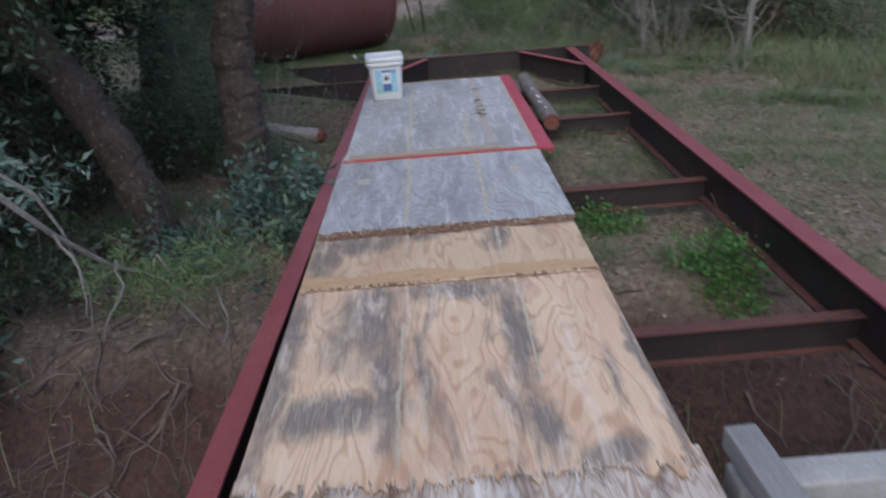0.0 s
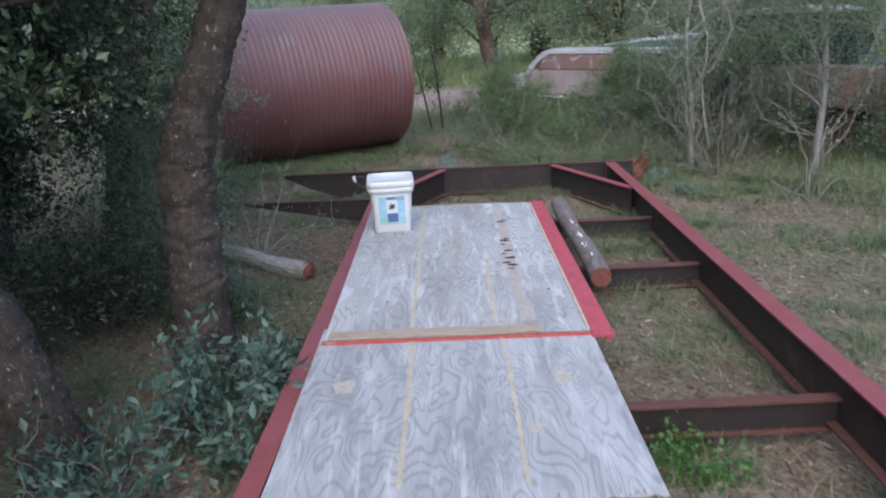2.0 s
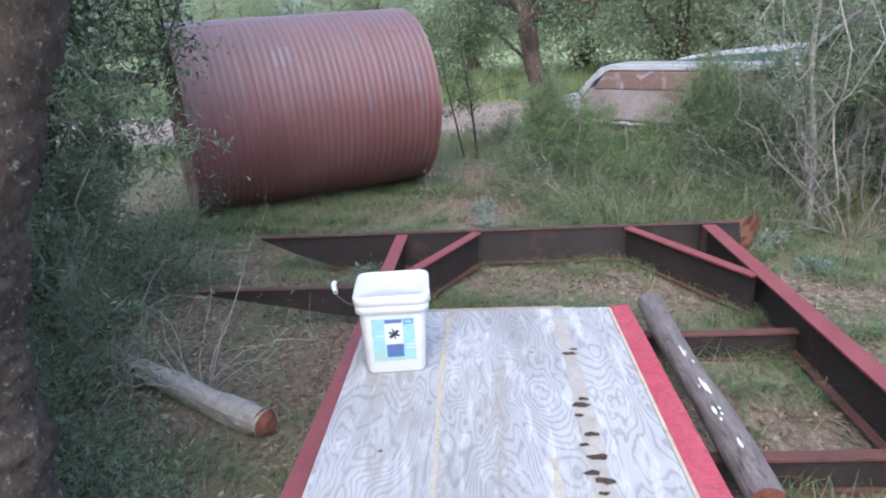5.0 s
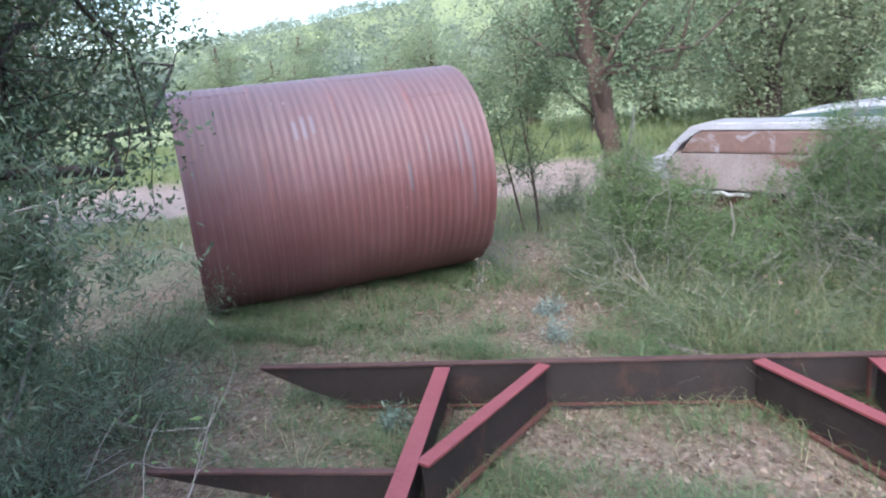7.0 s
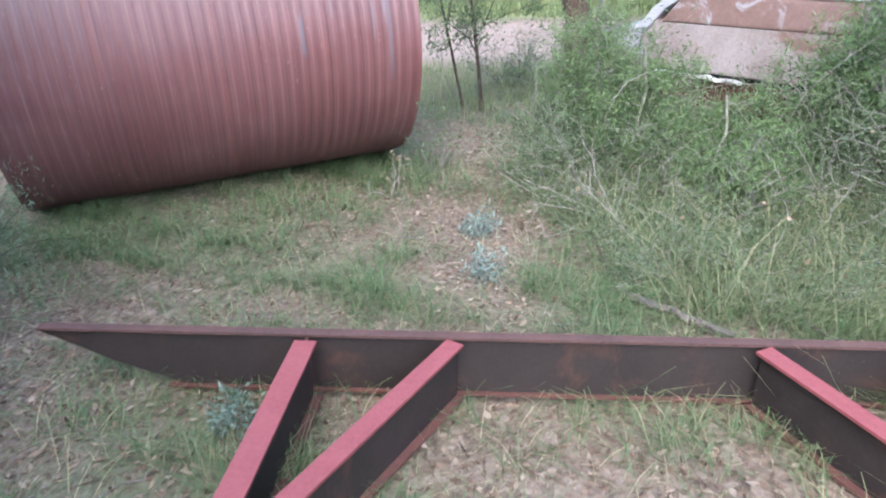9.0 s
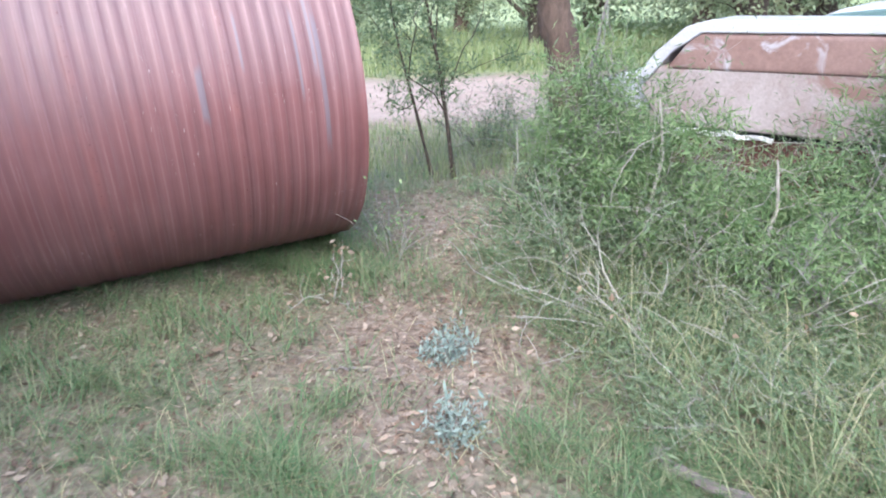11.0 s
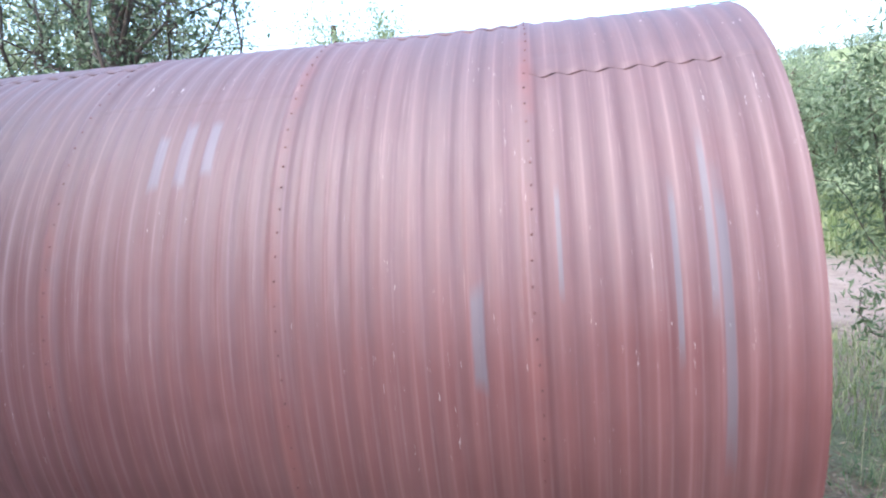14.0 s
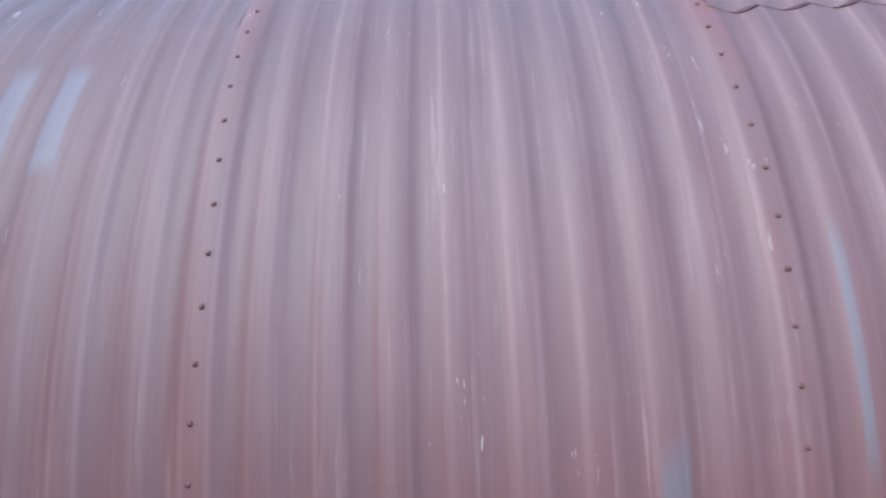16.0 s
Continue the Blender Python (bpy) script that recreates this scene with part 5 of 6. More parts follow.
for tx, ty, th, w_, n_, sd in ((0.42, 10.25, 1.4, 0.36, 4600, 201), (0.82, 10.0, 0.72, 0.4, 3000, 202), (2.1, 10.1, 1.35, 0.4, 4600, 203), (1.85, 9.7, 1.45, 0.42, 5200, 204), (1.15, 9.45, 0.55, 0.4, 2600, 205)):
    tree("feathery_sapling", "feathery light green sapling with pale thin twigs in tall grass", [(tx, ty, gz(tx, ty) - 0.03), (tx + 0.05, ty, 0.35 * th), (tx - 0.03, ty + 0.05, 0.7 * th), (tx + 0.04, ty, th)], [0.016, 0.013, 0.009, 0.004],
         ((tx, ty, 0.58 * th), (w_, w_, 0.42 * th)), 22, 12, int(n_ * 1.5), 0.036, DEAD_WOOD, SPRAY, sd, 7, low=0.08, cluster=0.035, aspect=0.13)
for tx, ty, th, w_, sd in ((0.66, 10.05, 0.9, 0.42, 221), (0.42, 10.55, 1.0, 0.38, 222), (1.05, 9.7, 0.7, 0.45, 223), (1.75, 9.9, 1.2, 0.4, 224)):
    tree("tufted_sapling", "young sapling with tufts of fresh green needles", [(tx, ty, gz(tx, ty) - 0.03), (tx - 0.03, ty, 0.35 * th), (tx + 0.04, ty + 0.03, 0.7 * th), (tx, ty, th)], [0.014, 0.012, 0.008, 0.004],
         ((tx, ty, 0.6 * th), (w_, w_, 0.42 * th)), 14, 5, 4600, 0.046, PALE_TWIG, SPRAY, sd, 7, low=0.12, cluster=0.022, aspect=0.07)
tree("bare_tree", "dark leafless tree with fine tangled twigs behind the pipe", [(-6.3, 11.7, gz(-6.3, 11.7) - 0.1), (-6.25, 11.7, 1.0), (-6.1, 11.7, 2.0), (-6.1, 11.75, 3.2)], [0.12, 0.1, 0.08, 0.03],
     ((-6.1, 11.8, 2.9), (1.4, 1.3, 1.15)), 22, 22, 5200, 0.05, BARK, OAK_MID, 206, 8, low=0.3)
# trees beyond the car and the road
far_label = "broad green tree with a leafy crown beyond the dirt road"
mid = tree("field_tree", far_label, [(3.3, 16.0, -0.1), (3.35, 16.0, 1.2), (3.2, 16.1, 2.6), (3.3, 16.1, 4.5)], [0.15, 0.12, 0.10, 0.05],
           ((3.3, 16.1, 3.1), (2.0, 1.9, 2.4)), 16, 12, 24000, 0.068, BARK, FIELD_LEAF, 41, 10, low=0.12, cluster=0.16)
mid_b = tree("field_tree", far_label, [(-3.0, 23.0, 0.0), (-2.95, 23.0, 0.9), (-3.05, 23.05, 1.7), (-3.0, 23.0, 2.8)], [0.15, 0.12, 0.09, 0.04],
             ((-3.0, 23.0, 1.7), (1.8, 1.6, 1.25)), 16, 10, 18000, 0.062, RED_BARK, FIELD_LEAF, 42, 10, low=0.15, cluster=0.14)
cedar = tree("cedar_tree", "dense cedar with dull green sprays", [(6.0, 13.5, -0.1), (6.0, 13.5, 1.5), (6.05, 13.5, 3.2), (6.0, 13.5, 5.0)], [0.2, 0.16, 0.1, 0.03],
             ((6.0, 13.5, 2.2), (1.5, 1.5, 2.2)), 26, 9, 22000, 0.07, RED_BARK, CEDAR, 43, 10, low=0.08, cluster=0.12, aspect=0.3)
for tx, ty, rot, sc, src in ((5.4, 18.5, 80, 1.1, mid), (1.2, 22.5, 140, 1.0, mid), (8.5, 20.0, 200, 1.2, mid), (9.6, 14.5, 260, 1.1, cedar), (4.6, 13.2, 40, 0.75, cedar),
                             (-8.0, 26.5, 70, 0.95, mid_b), (-17.0, 25.0, 160, 2.2, mid_b), (-5.5, 29.0, 220, 1.0, mid_b), (3.0, 26.0, 300, 1.9, mid_b), (-21.0, 21.0, 20, 1.9, mid_b), (-11.0, 36.0, 80, 1.5, mid_b), (-6.0, 40.0, 30, 1.6, mid_b), (-16.0, 38.0, 180, 1.5, mid_b),
                             (-10.5, 31.0, 110, 1.1, mid_b), (7.5, 25.0, 45, 2.2, mid_b), (-0.5, 27.0, 0, 1.4, mid_b), (13.0, 22.0, 90, 2.2, mid_b), (-23.0, 30.0, 200, 1.4, mid_b), (4.6, 22.0, 10, 1.6, mid_b),
                             (7.6, 9.6, 10, 0.9, cedar), (8.2, 6.4, 100, 0.95, cedar), (6.9, 11.4, 60, 0.7, mid), (-7.5, 8.5, 30, 0.9, mid), (-7.0, 5.0, 130, 0.85, mid), (-6.6, 2.0, 230, 0.9, mid),
                             (-8.5, 12.5, 300, 0.9, mid), (8.0, 2.5, 330, 0.95, mid), (-4.5, -4.5, 60, 0.9, mid), (3.5, -5.5, 190, 0.9, mid)):
    ob = copy_thing(src, pose(tx, ty, gz(tx, ty) - 0.05, 0, 0, rot) @ Matrix.Scale(sc, 4))
    ob.scale = (sc, sc, sc)

# woods on the far hills
rng = np.random.default_rng(77)
pieces = []
n = 4200
ang = rng.uniform(-1.35, 1.25, n)
dist = 62 + 290 * rng.random(n) ** 1.4
wx, wy = dist * np.sin(ang), 5 + dist * np.cos(ang)
wz = height(wx, wy)
size = 1.5 + 1.3 * rng.random(n)
per = 70
c = np.repeat(np.stack([wx, wy, wz + size * 0.9], 1), per, 0) + rng.normal(size=(n * per, 3)) * np.repeat(size, per)[:, None] * np.array([0.55, 0.55, 0.5])
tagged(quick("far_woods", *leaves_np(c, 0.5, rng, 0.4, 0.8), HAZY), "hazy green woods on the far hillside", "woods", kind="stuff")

# ---- shrubs ----
def shrub(name, label, x, y, radius, tall, n_stems, n_leaves, leaf, foliage, seed, z=None, stem=DEAD_WOOD, aspect=0.5, spread=1.0, stem_r=0.006, droop=0.02, cluster=0.035):
    rng_ = np.random.default_rng(seed)
    root = thing(name, label, "shrub", pose(x, y, (gz(x, y) if z is None else z) - 0.01))
    stems, tips = [], []
    for i in range(n_stems):
        a = rng_.random() * 2 * math.pi
        d = np.array([math.cos(a) * radius * spread, math.sin(a) * radius * spread, tall * rng_.uniform(0.4, 1.1)])
        w = random_walk((0.15 * radius * math.cos(a), 0.15 * radius * math.sin(a), 0), d, np.linalg.norm(d) * rng_.uniform(0.6, 1.0), 8, rng_, 0.2, droop)
        stems.append(tube_np(w, np.linspace(stem_r, stem_r * 0.3, 9), 5))
        for k_ in range(4):
            s = w[rng_.integers(3, 9)]
            t = random_walk(s, rng_.normal(size=3) + np.array([0, 0, 0.4]), tall * rng_.uniform(0.15, 0.4), 4, rng_, 0.3)
            stems.append(tube_np(t, np.linspace(stem_r * 0.4, stem_r * 0.18, 5), 4))
            tips += list(t[1:])
        tips += list(w[4:])
    tagged(quick("stem_tangle", *merged(stems), stem, root), kind="stuff")
    if n_leaves:
        tips = np.array(tips)
        pick = rng_.integers(0, len(tips), n_leaves)
        quick("foliage", *leaves_np(tips[pick] + rng_.normal(size=(n_leaves, 3)) * cluster, leaf, rng_, 0.3, aspect), foliage, root)
    return root


shrub("bush", "low blue-green leafy bush on the ditch bank", -1.30, 4.02, 0.34, 0.50, 26, 1500, 0.054, BLUE_LEAF, 51, aspect=0.42, cluster=0.045)
shrub("bush", "low blue-green leafy bush on the ditch bank", -1.62, 3.62, 0.3, 0.36, 18, 800, 0.05, BLUE_LEAF, 52, aspect=0.42)
shrub("bush", "low blue-green leafy bush under the oak", -1.30, 4.48, 0.28, 0.34, 16, 900, 0.044, BLUE_LEAF, 53)
shrub("bush", "dull green leafy bush beside the oak trunk", -2.5, 3.3, 0.5, 0.7, 26, 2600, 0.04, OAK, 54)
tree("sapling", "slim sapling with silvery blue-green leaves by the ditch", [(-2.55, 2.72, gz(-2.55, 2.72) - 0.05), (-2.4, 2.75, 0.1), (-2.25, 2.78, 0.5), (-2.12, 2.8, 0.95)], [0.02, 0.016, 0.012, 0.006],
     ((-2.12, 2.82, 0.82), (0.34, 0.34, 0.30)), 13, 6, 900, 0.052, DEAD_WOOD, BLUE_SILVER, 207, 8, low=0.55, cluster=0.035, aspect=0.36)
shrub("bush", "blue-green leafy branch bush beside the deck", -2.75, 2.7, 0.4, 0.9, 16, 1000, 0.05, BLUE_LEAF, 55)
for i, (sx, sy, r_, h_, n_) in enumerate(((0.62, 3.68, 0.14, 0.16, 700), (1.02, 3.1, 0.16, 0.24, 1300), (1.05, 2.92, 0.13, 0.2, 700), (0.66, 3.86, 0.11, 0.10, 300), (1.75, 2.2, 0.3, 0.35, 900), (0.9, 1.95, 0.3, 0.4, 900))):
    shrub("weed_clump", "bright green leafy weeds growing between the beams", sx, sy, r_, h_, 18, n_, 0.022, BRIGHT_LEAF, 60 + i, stem=BARK, stem_r=0.002, aspect=0.65, cluster=0.025)
for i, (sx, sy, r_, h_) in enumerate(((-1.12, 7.78, 0.12, 0.17), (1.78, 8.2, 0.16, 0.24), (-0.30, 9.42, 0.10, 0.16), (-0.24, 8.88, 0.10, 0.14), (1.9, 7.6, 0.12, 0.15))):
    shrub("sage_plant", "small silvery sage plant in thin grass", sx, sy, r_, h_, 16, 420, 0.03, BLUE_SILVER if sy < 8 else SILVER_LEAF, 80 + i, stem=DEAD_WOOD, stem_r=0.002, aspect=0.3, cluster=0.018)
for i, (sx, sy, r_, h_, n_) in enumerate(((0.72, 9.0, 0.4, 0.42, 2600), (1.15, 8.85, 0.4, 0.4, 2600), (0.5, 9.6, 0.4, 0.45, 2600), (1.5, 9.3, 0.45, 0.5, 2800), (0.95, 9.5, 0.4, 0.5, 2600), (2.0, 9.0, 0.45, 0.5, 2400), (0.2, 10.3, 0.3, 0.4, 1600),
                                          (-1.68, 5.2, 0.25, 0.4, 1900), (-1.95, 5.5, 0.3, 0.45, 1900), (-2.35, 6.2, 0.4, 0.7, 2600), (-2.2, 5.5, 0.35, 0.55, 2200), (-2.7, 6.9, 0.45, 0.8, 2600), (-2.55, 7.7, 0.4, 0.6, 2200), (-3.0, 8.8, 0.5, 0.6, 2200))):
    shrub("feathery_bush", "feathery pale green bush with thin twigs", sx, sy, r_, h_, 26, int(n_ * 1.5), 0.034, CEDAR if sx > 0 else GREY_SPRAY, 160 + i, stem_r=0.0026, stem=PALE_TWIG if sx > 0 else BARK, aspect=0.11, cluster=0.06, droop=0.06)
# leaning saplings and brush in front of the car
for i, (sx, sy, r_, h_, n_, lf, mt) in enumerate(((0.42, 10.15, 0.4, 1.3, 3400, 0.05, CEDAR), (0.75, 10.55, 0.45, 0.85, 2400, 0.05, CEDAR), (1.75, 10.2, 0.5, 1.05, 3000, 0.05, CEDAR), (2.2, 9.75, 0.5, 1.15, 3000, 0.05, CEDAR), (0.95, 10.45, 0.5, 0.7, 1800, 0.035, CEDAR), (1.35, 10.0, 0.55, 0.6, 1600, 0.035, CEDAR), (1.9, 9.85, 0.5, 1.2, 2200, 0.035, CEDAR), (2.5, 9.7, 0.6, 1.1, 2200, 0.035, CEDAR),
                                                  (0.45, 10.5, 0.45, 0.5, 1200, 0.035, CEDAR), (3.2, 9.4, 0.7, 1.3, 2200, 0.04, OAK), (0.15, 10.9, 0.35, 0.45, 900, 0.035, CEDAR), (2.6, 10.6, 0.5, 1.3, 2000, 0.035, CEDAR), (4.0, 8.9, 0.7, 1.5, 2400, 0.045, OAK),
                                                  (4.6, 7.6, 0.7, 1.3, 2200, 0.045, OAK), (3.6, 10.4, 0.7, 1.6, 2400, 0.045, CEDAR), (-2.6, 6.1, 0.5, 0.7, 1500, 0.05, CEDAR), (-2.9, 8.1, 0.55, 0.8, 1800, 0.05, CEDAR), (0.3, 12.9, 0.5, 0.8, 1800, 0.05, CEDAR), (0.9, 12.7, 0.5, 0.9, 1800, 0.05, CEDAR), (-0.1, 13.3, 0.4, 0.6, 1400, 0.05, CEDAR), (-2.4, 5.2, 0.4, 0.5, 900, 0.035, BLUE_LEAF))):
    shrub("brush", "tangled green brush with thin grey stems", sx, sy, r_, h_, 24, int(n_ * 1.6), lf * 0.72, mt, 100 + i, stem_r=0.0036, stem=PALE_TWIG if sx > 0 else BARK, aspect=0.14, cluster=0.05, droop=0.05)
for i, (sx, sy, r_, h_, n_, mt) in enumerate(((2.05, 9.95, 0.42, 1.25, 5200, CEDAR), (2.5, 10.0, 0.45, 1.15, 4200, CEDAR), (0.28, 10.75, 0.35, 0.75, 2600, CEDAR), (0.62, 10.9, 0.35, 0.7, 2400, CEDAR),
                                              (-2.75, 4.6, 0.5, 1.2, 3600, OAK), (-3.3, 4.0, 0.6, 1.3, 3600, OAK), (-3.0, 2.5, 0.45, 0.9, 2400, OAK), (-2.35, 5.3, 0.4, 0.9, 2600, OAK), (-3.6, 5.2, 0.6, 1.4, 3600, OAK), (3.0, 9.9, 0.6, 1.4, 5200, CEDAR), (3.7, 9.2, 0.6, 1.5, 5200, OAK_MID), (4.4, 8.2, 0.7, 1.4, 5200, OAK_MID), (-4.6, 7.3, 0.8, 1.7, 5200, OAK_MID), (-4.0, 6.4, 0.6, 1.3, 4200, OAK), (-5.2, 6.2, 0.9, 1.9, 5200, OAK), (-3.5, 3.0, 0.6, 1.5, 3600, OAK))):
    shrub("dense_bush", "dense leafy bush with hidden stems", sx, sy, r_, h_, 34, int(n_ * 1.4), 0.034, mt, 190 + i, stem=BARK, stem_r=0.006, aspect=0.24 if mt is CEDAR else 0.4, cluster=0.06, spread=0.8)
# dead shrubs
for i, (sx, sy, r_, h_, ns, sr) in enumerate(((2.25, 8.85, 0.5, 1.3, 14, 0.006), (2.5, 8.4, 0.6, 1.4, 16, 0.006), (0.72, 9.6, 0.75, 0.59, 34, 0.0042), (1.2, 9.2, 0.6, 0.5, 24, 0.004), (0.35, 9.9, 0.6, 0.58, 22, 0.004), (-2.1, 6.5, 0.4, 0.35, 5, 0.004), (2.9, 7.2, 0.25, 1.2, 6, 0.009), (-0.88, 10.02, 0.16, 0.42, 5, 0.004), (-2.62, 7.05, 0.5, 0.59, 9, 0.0055))):
    shrub("dead_shrub", "dry leafless grey shrub", sx, sy, r_, h_, ns, 60, 0.03, LITTER, 130 + i, stem=PALE_TWIG if h_ < 0.6 else DEAD_WOOD, stem_r=sr, droop=0.05, cluster=0.03)

shrub("twiggy_shrub", "thin pale twigs with a few green leaves beside the oak", -1.70, 6.2, 0.35, 0.95, 12, 420, 0.03, SPRAY, 172, stem=PALE_TWIG, stem_r=0.004, droop=0.02, cluster=0.05, aspect=0.3)
shrub("dead_shrub", "dry twiggy weed with a few leaves by the pipe mouth", -0.62, 10.5, 0.2, 0.65, 10, 130, 0.028, SPRAY, 171, stem=DEAD_WOOD, stem_r=0.003, droop=0.02, cluster=0.02)

# ---- fallen log, sticks and roots ----
rng = np.random.default_rng(9)
fallen = thing("fallen_log", "short grey fallen log with a broken brown end on the ground", "log")
p = np.linspace((-2.16, 6.40, gz(-2.1, 6.4) + 0.075), (-1.27, 5.87, gz(-1.27, 5.87) + 0.06), 16)
p[:, 2] += 0.012 * np.sin(np.linspace(0, 6, 16))
part("trunk", tube_np(p, np.linspace(0.052, 0.068, 16), 14, 0.10, rng), PALE_TWIG, fallen)
bm = bmesh.new()
bmesh.ops.create_cone(bm, cap_ends=True, segments=14, radius1=0.07, radius2=0.035, depth=0.05)
d = Vector(p[-1]) - Vector(p[0])
bmesh.ops.transform(bm, matrix=Matrix.Translation(p[-1]) @ d.to_track_quat("Z", "Y").to_matrix().to_4x4(), verts=bm.verts)
part("broken_end", bm, LOG_END, fallen, "rotten brown broken end")
for k, (a, b, r) in enumerate((((0.38, 8.79, 0.03), (0.80, 8.35, 0.05), 0.024), ((1.05, 8.64, 0.03), (1.19, 8.32, 0.04), 0.010), ((-0.80, 9.33, 0.005), (-0.58, 9.31, 0.012), 0.008), ((0.05, 8.45, 0.01), (0.35, 8.5, 0.015), 0.006),
                               ((-0.55, 8.25, 0.0), (-0.2, 8.3, 0.02), 0.006), ((-1.55, 7.3, 0.0), (-1.3, 7.5, 0.02), 0.005))):
    a, b = np.array(a), np.array(b)
    a[2] += gz(a[0], a[1])
    b[2] += gz(b[0], b[1])
    w = np.linspace(0, 1, 9)[:, None]
    line = a * (1 - w) + b * w + rng.normal(size=(9, 3)) * np.array([0.012, 0.012, 0.003])
    tagged(part("stick", tube_np(line, np.linspace(r, r * 0.5, 9), 7, 0.15, rng), LOG_BARK), "dry grey-brown stick lying in the grass", "stick", "sticks on the ground")
ROOT = mottled("dull_brown_root", (0.085, 0.058, 0.048), (0.21, 0.165, 0.14), 14.0, 0.9, 0.4, 90.0)
roots = []
for i in range(300):
    x = rng.uniform(-3.6, -1.05) if rng.random() < 0.75 else rng.uniform(0.45, 1.9)
    y = rng.uniform(2.0, 3.3)
    s = np.array([x, y, gz(x, y) + 0.015])
    w = random_walk(s, (rng.normal() * 0.8, -0.5 + rng.normal() * 0.5, 0.25 * rng.normal()), rng.uniform(0.15, 0.55), 7, rng, 0.24, 0.03)
    w[:, 2] = np.maximum(w[:, 2], height(w[:, 0], w[:, 1]) + 0.006)
    r = rng.uniform(0.002, 0.007) if i % 7 else rng.uniform(0.008, 0.014)
    roots.append(tube_np(w, np.linspace(r, r * 0.35, 8), 5))
tagged(quick("exposed_roots", *merged(roots), ROOT), "bare tangled roots on the ditch bank", "roots", kind="stuff")
# long bare branch hanging beside the deck
w = [(-2.3, 2.1, 1.15), (-1.744, 2.3, 0.855), (-1.668, 2.4, 0.661), (-1.585, 2.55, 0.461), (-1.449, 2.62, 0.373), (-1.257, 2.68, 0.319), (-1.13, 2.74, 0.40)]
br = thing("drooping_branch", "long grey drooping branch with soft green sprays", "branch")
part("main_stem", tube_np(w, [0.016, 0.013, 0.011, 0.009, 0.007, 0.005, 0.002], 8, 0.1, rng), DEAD_WOOD, br)
part("side_branch", tube_np([(-2.1, 2.2, 1.1), (-1.75, 2.35, 0.916), (-1.694, 2.4, 0.823), (-1.653, 2.42, 0.673), (-1.675, 2.5, 0.377), (-1.723, 2.5, 0.176)], [0.009, 0.008, 0.007, 0.006, 0.004, 0.002], 7, 0.1, rng), DEAD_WOOD, br)
part("side_branch", tube_np([(-1.40, 2.63, 0.36), (-1.43, 2.6, 0.477), (-1.45, 2.6, 0.44), (-1.476, 2.6, 0.355)], [0.005, 0.005, 0.004, 0.002], 6), PALE_TWIG, br)
for k in range(4):
    s = np.array(w[rng.integers(2, 6)]) + rng.normal(size=3) * 0.02
    t = random_walk(s, (rng.normal() * 0.5, -0.3, -0.6), 0.35, 6, rng, 0.3, 0.05)
    part("side_twig", tube_np(t, np.linspace(0.006, 0.002, 7), 5), DEAD_WOOD, br)
sprays, tips = [], []
for k in range(26):
    q = rng.uniform(3.2, 5.9)
    i = int(q)
    s = np.array(w[i]) * (1 - q + i) + np.array(w[i + 1]) * (q - i)
    t = random_walk(s, (rng.normal() * 0.7, rng.normal() * 0.8, rng.normal() * 0.35 + 0.1), rng.uniform(0.12, 0.34), 6, rng, 0.3, 0.03)
    sprays.append(tube_np(t, np.linspace(0.003, 0.001, 7), 4))
    tips += list(t[1:])
tagged(part("twig_tangle", merged(sprays), DEAD_WOOD, br), kind="stuff")
tips = np.array(tips)[rng.integers(0, len(tips), 2600)] + rng.normal(size=(2600, 3)) * 0.022
quick("foliage", *leaves_np(tips, 0.034, rng, 0.3, 0.13), SPRAY, br)

# overhead cable across the meadow
cab = [(-40 + 5 * i, 30.0 + 0.4 * i, 6.0 + 0.0016 * (5 * i - 45) ** 2) for i in range(19)]
tagged(part("overhead_cable", tube_np(cab, [0.018] * len(cab), 5), RUBBER), "dark sagging overhead cable", "cable")

# ---- grass and litter ----
def field(n, x0, x1, y0, y1, rng_, keep):
    x, y = rng_.uniform(x0, x1, n), rng_.uniform(y0, y1, n)
    k_ = rng_.random(n) < keep(x, y)
    x, y = x[k_], y[k_]
    return np.stack([x, y, height(x, y) - 0.004], 1)


def tufts(n, per, x0, x1, y0, y1, rng_, keep, spread):
    centre = field(n, x0, x1, y0, y1, rng_, keep)
    p = np.repeat(centre, per, 0)
    p[:, :2] += rng_.normal(size=(len(p), 2)) * spread * np.repeat(0.4 + rng_.random(len(centre)), per)[:, None]
    p[:, 2] = height(p[:, 0], p[:, 1]) - 0.004
    return p


def patches(x, y, s, ph):
    return 0.5 + 0.25 * np.sin(s * x + ph) * np.cos(s * 1.3 * y - ph) + 0.25 * np.sin(2.3 * s * y + 0.7 * s * x + 2 * ph)


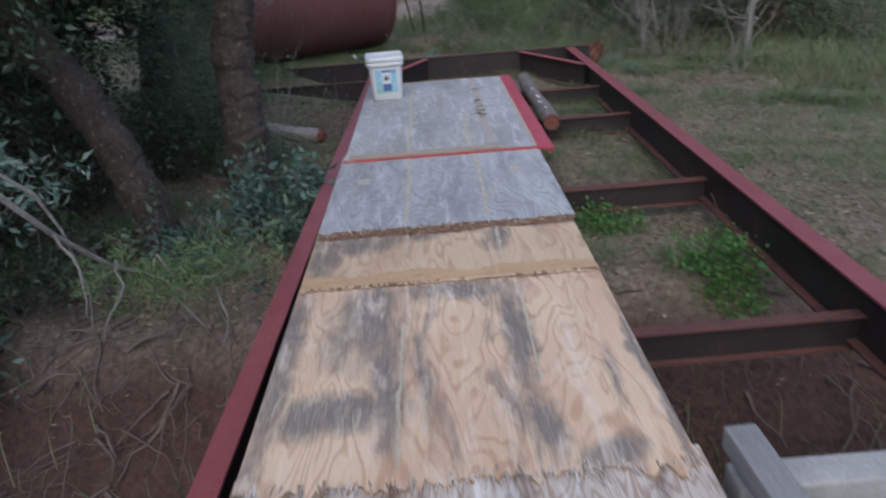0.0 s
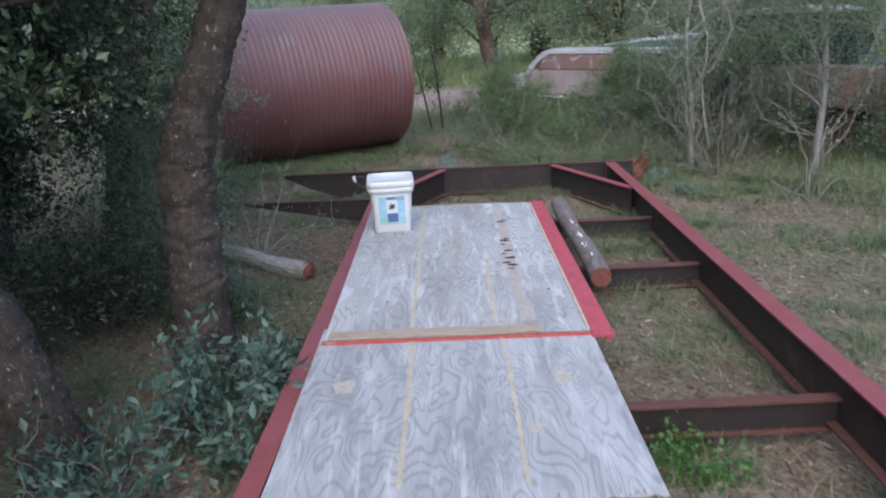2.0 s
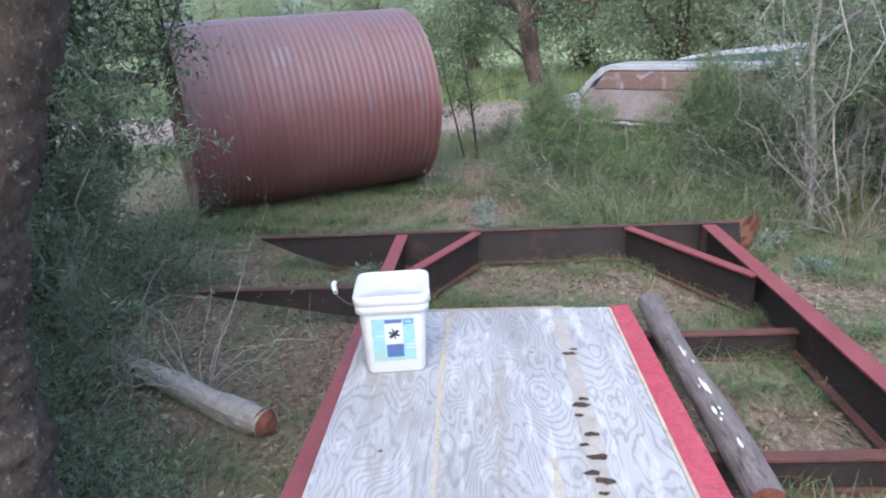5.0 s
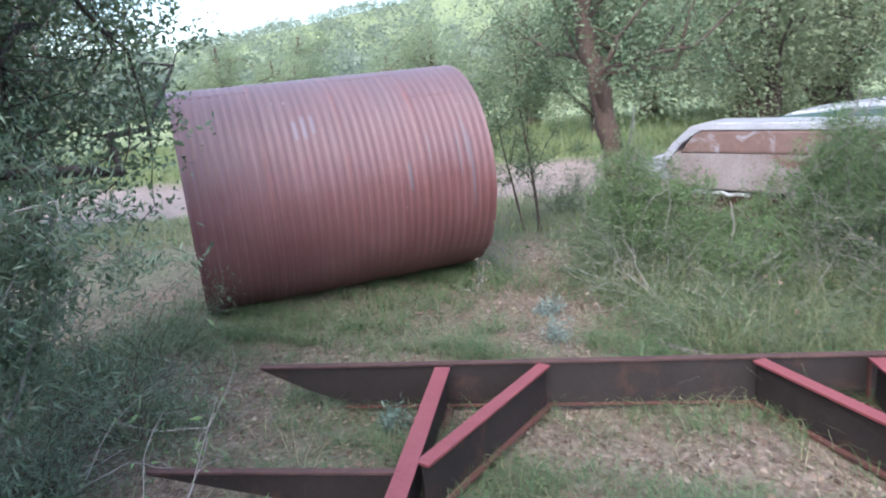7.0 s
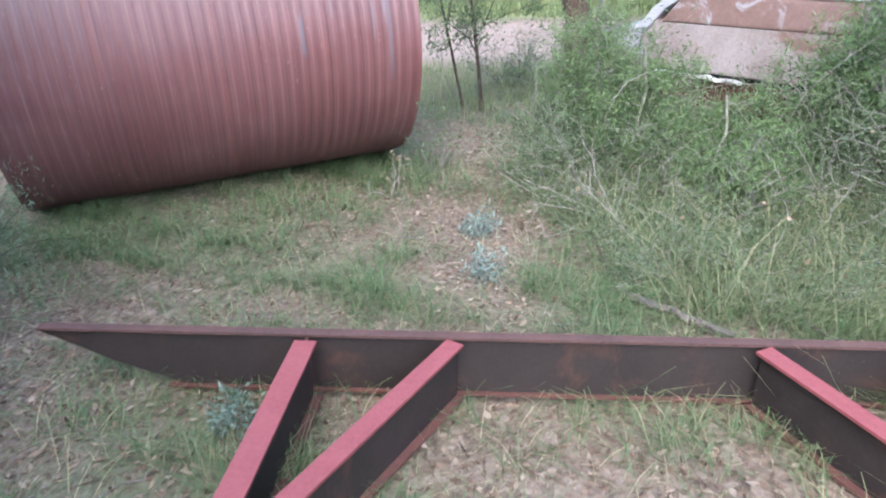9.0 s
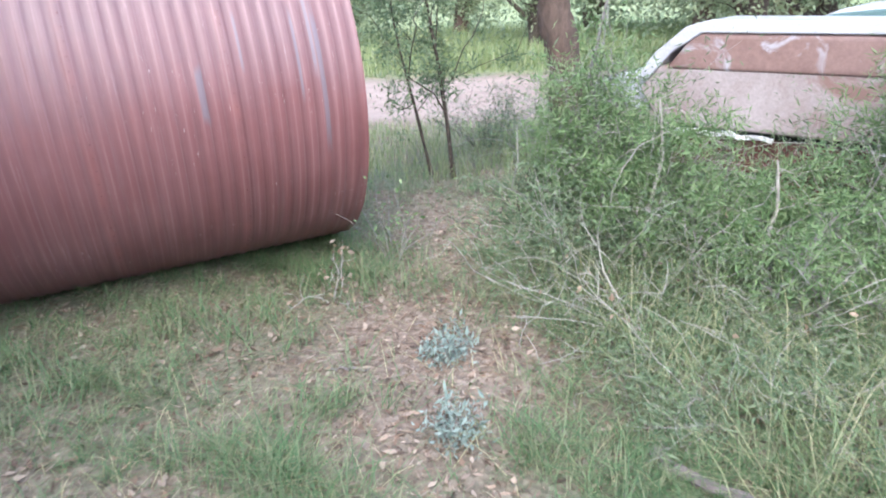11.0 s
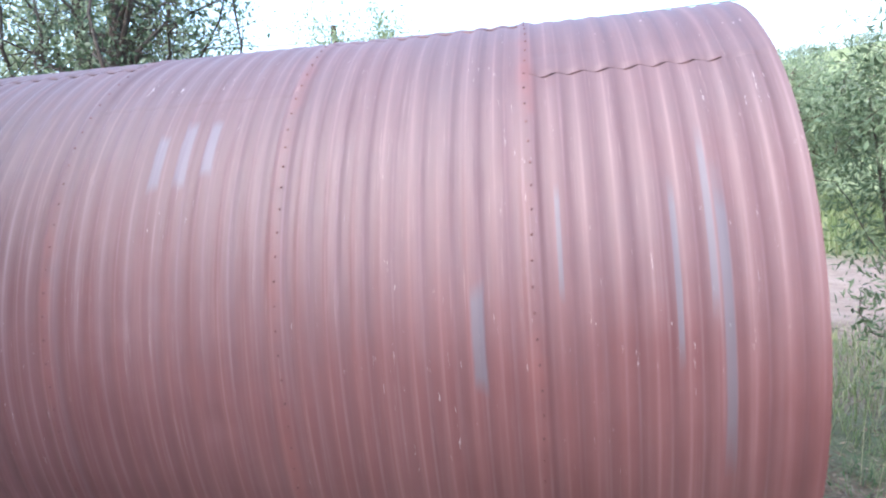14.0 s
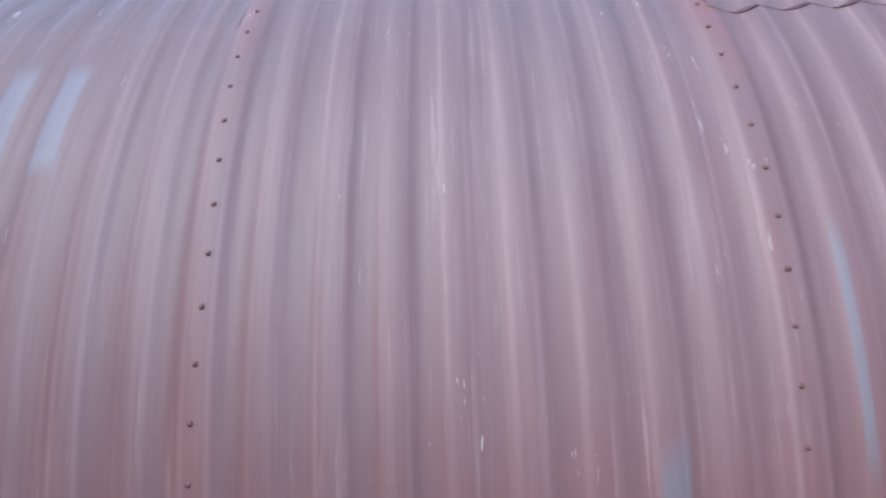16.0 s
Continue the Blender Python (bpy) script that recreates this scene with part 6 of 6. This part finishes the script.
def lawn_density(x, y):
    d = smooth(0.30, 0.75, patches(x, y, 1.6, 0.7)) * 0.85 + 0.12
    d = d * (0.15 + 1.25 * smooth(0.36, 0.62, 0.55 * patches(x + 0.13 * np.sin(9 * y), y, 6.7, 1.9) + 0.45 * patches(x, y + 0.1 * np.sin(8 * x), 15.0, 0.4)))
    d = d * (1 - 0.75 * np.exp(-((x + 0.35 - 0.12 * np.sin(y)) / 0.38) ** 2) * smooth(7.9, 8.3, y) * smooth(12.5, 11.0, y))
    d = d * (1 - 0.6 * np.exp(-((x - 2.3) / 0.8) ** 2 - ((y - 5.0) / 1.6) ** 2))
    d = d * (1 - 0.9 * smooth(3.2, 2.9, y))
    d = d * (1 - 0.8 * (x > 0.35) * (x < 1.25) * smooth(4.0, 3.75, y))
    d = d * (1 - 0.85 * np.exp(-((x + 1.8) / 0.95) ** 2 - ((y - 7.1) / 1.2) ** 2))
    under = (np.hypot((x + 1.7) / 1.3, (y - 4.6) / 1.4) < 1)
    d = np.where(under, d * 0.45, d)
    return d * (1 - smooth(13.7, 14.4, y))


rng = np.random.default_rng(101)
b = np.concatenate([tufts(9500, 16, -3.4, 3.6, 3.0, 12.0, rng, lawn_density, 0.035), field(90000, -3.4, 3.6, 3.0, 12.0, rng, lawn_density),
                    field(130000, -9.0, 6.5, 3.0, 14.5, rng, lambda x, y: np.maximum(lawn_density(x, y), 0.45 * (y > 6) * (y < 13.9)) * ((x < -3.4) | (x > 3.6) | (y > 12)))])
tagged(quick("grass", *blades_np(b, 0.035 + 0.075 * smooth(0.3, 0.7, patches(b[:, 0] + 0.13 * np.sin(9 * b[:, 1]), b[:, 1], 6.7, 1.9)), 0.0034, rng, 2.6), GRASS), "short patchy green and straw-coloured grass", "grass", kind="stuff")
near_pipe = tufts(1300, 16, -4.2, 0.2, 8.2, 11.2, rng, lambda x, y: np.exp(-(((x + 2.2) * 0.48 - (y - 9.45) * 0.877) / 0.42) ** 2) * 0.9 * ((x + 1.117) * -0.877 + (y - 11.08) * -0.48 > -0.25), 0.045)
tagged(quick("grass", *blades_np(near_pipe, 0.05 + 0.09 * patches(near_pipe[:, 0], near_pipe[:, 1], 4.1, 0.9), 0.0040, rng, 2.4), GRASS), "longer green grass along the culvert pipe", "grass", kind="stuff")

foot = np.concatenate([tufts(70, 14, -0.9, 1.25, 7.55, 7.92, rng, lambda x, y: smooth(0.35, 0.6, patches(x, y, 3.1, 1.0)), 0.03), tufts(120, 16, -1.0, 1.4, 8.0, 8.2, rng, lambda x, y: smooth(0.4, 0.6, patches(x, y, 2.9, 0.3)), 0.03)])
tagged(quick("grass", *blades_np(foot, np.full(len(foot), 0.085), 0.0030, rng, 2.2), GRASS), "taller grass tufts at the foot of the end beam", "grass", kind="stuff")
chaff = field(60000, -2.6, 2.6, 3.2, 10.5, rng, lambda x, y: np.clip(1.1 - lawn_density(x, y), 0.2, 1))
chaff[:, 2] += 0.012
v, f = leaves_np(chaff, 0.042, rng, 0.5, 0.075)
flat = v.reshape(-1, 4, 3)
flat[:, :, 2] = chaff[:, None, 2] + (flat[:, :, 2] - chaff[:, None, 2]) * 0.2
tagged(quick("straw_chaff", flat.reshape(-1, 3), f, LITTER), "fine dry straw and twig bits on the soil", "straw", kind="stuff")


def tall_density(x, y):
    d = smooth(0.0, 0.5, x + 0.35 * (y - 9.0) * (y < 9.0) - 0.05 + 0.2 * np.sin(2 * y)) * smooth(8.15, 8.7, y) * smooth(12.2, 11.3, y)
    e = smooth(2.6, 3.6, x) * smooth(4.5, 6.5, y) * smooth(13, 12, y)
    return np.clip(np.maximum(d, e * 0.7), 0, 1) * (0.35 + 0.65 * patches(x, y, 2.1, 1.3))


b = np.concatenate([tufts(4200, 14, -0.2, 6.5, 4.0, 12.5, rng, tall_density, 0.06), field(36000, -0.2, 6.5, 4.0, 12.5, rng, tall_density)])
tagged(quick("tall_grass", *blades_np(b, 0.15 + 0.20 * patches(b[:, 0], b[:, 1], 1.1, 0.4), 0.0036, rng, 2.2), TALL), "tall tangled green and straw-coloured grass", "grass", kind="stuff")
b = field(11000, -3.8, 6.5, 8.0, 13.5, rng, lambda x, y: np.maximum(tall_density(x, y), 0.3 * (y > 11.6)))
tagged(quick("straw_stalks", *blades_np(b, np.full(len(b), 0.40), 0.0030, rng, 1.7), STRAW), "thin dry straw stalks", "grass", kind="stuff")
b = field(60000, -16, 12, 18.9, 28, rng, lambda x, y: 0.9)
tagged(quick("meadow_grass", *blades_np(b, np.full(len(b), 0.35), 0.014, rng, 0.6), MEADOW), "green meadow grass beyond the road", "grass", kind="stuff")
b = field(16000, -7, 5, 12.2, 14.6, rng, lambda x, y: 0.9 * smooth(14.7, 14.0, y))
tagged(quick("verge_grass", *blades_np(b, np.full(len(b), 0.15), 0.006, rng, 0.9), MEADOW), "green grass on the road verge", "grass", kind="stuff")
b = field(2600, -4, 2.5, -0.5, 3.4, rng, lambda x, y: 0.8 * smooth(0.35, 0.6, patches(x, y, 2.0, 0.2)))
tagged(quick("ditch_grass", *blades_np(b, np.full(len(b), 0.2), 0.006, rng, 0.9), GRASS), "dark green grass in the ditch", "grass", kind="stuff")

b = field(105000, -4.0, 4.2, 1.0, 12.6, rng, lambda x, y: np.clip(1.05 - lawn_density(x, y), 0.12, 1) * 0.8 * (0.12 + 0.88 * smooth(2.8, 3.3, y)))
b[:, 2] += 0.006 + 0.008 * rng.random(len(b))
v, f = leaves_np(b, 0.033, rng, 0.5, 0.42)
flat = v.reshape(-1, 4, 3)
flat[:, :, 2] = b[:, None, 2] + (flat[:, :, 2] - b[:, None, 2]) * 0.28
tagged(quick("leaf_litter", flat.reshape(-1, 3), f, LITTER), "dry brown and tan leaf litter", "leaf litter", kind="stuff")
b = field(9000, -3.2, 3.0, 3.3, 11.0, rng, lambda x, y: np.clip(1.05 - lawn_density(x, y), 0.05, 1) ** 1.5)
b[:, 2] += 0.012 + 0.012 * rng.random(len(b))
v, f = leaves_np(b, 0.034, rng, 0.5, 0.46)
flat = v.reshape(-1, 4, 3)
flat[:, :, 2] = b[:, None, 2] + (flat[:, :, 2] - b[:, None, 2]) * 0.4
tagged(quick("fallen_leaves", flat.reshape(-1, 3), f, LITTER), "curled dry tan and brown oak leaves", "leaf litter", kind="stuff")
b = field(14000, -3.2, 3.0, 3.3, 11.0, rng, lambda x, y: 0.25 + 0.5 * lawn_density(x, y))
tagged(quick("dry_grass", *blades_np(b, np.full(len(b), 0.075), 0.0034, rng, 3.2), STRAW), "bleached dry grass stems among the green", "grass", kind="stuff")
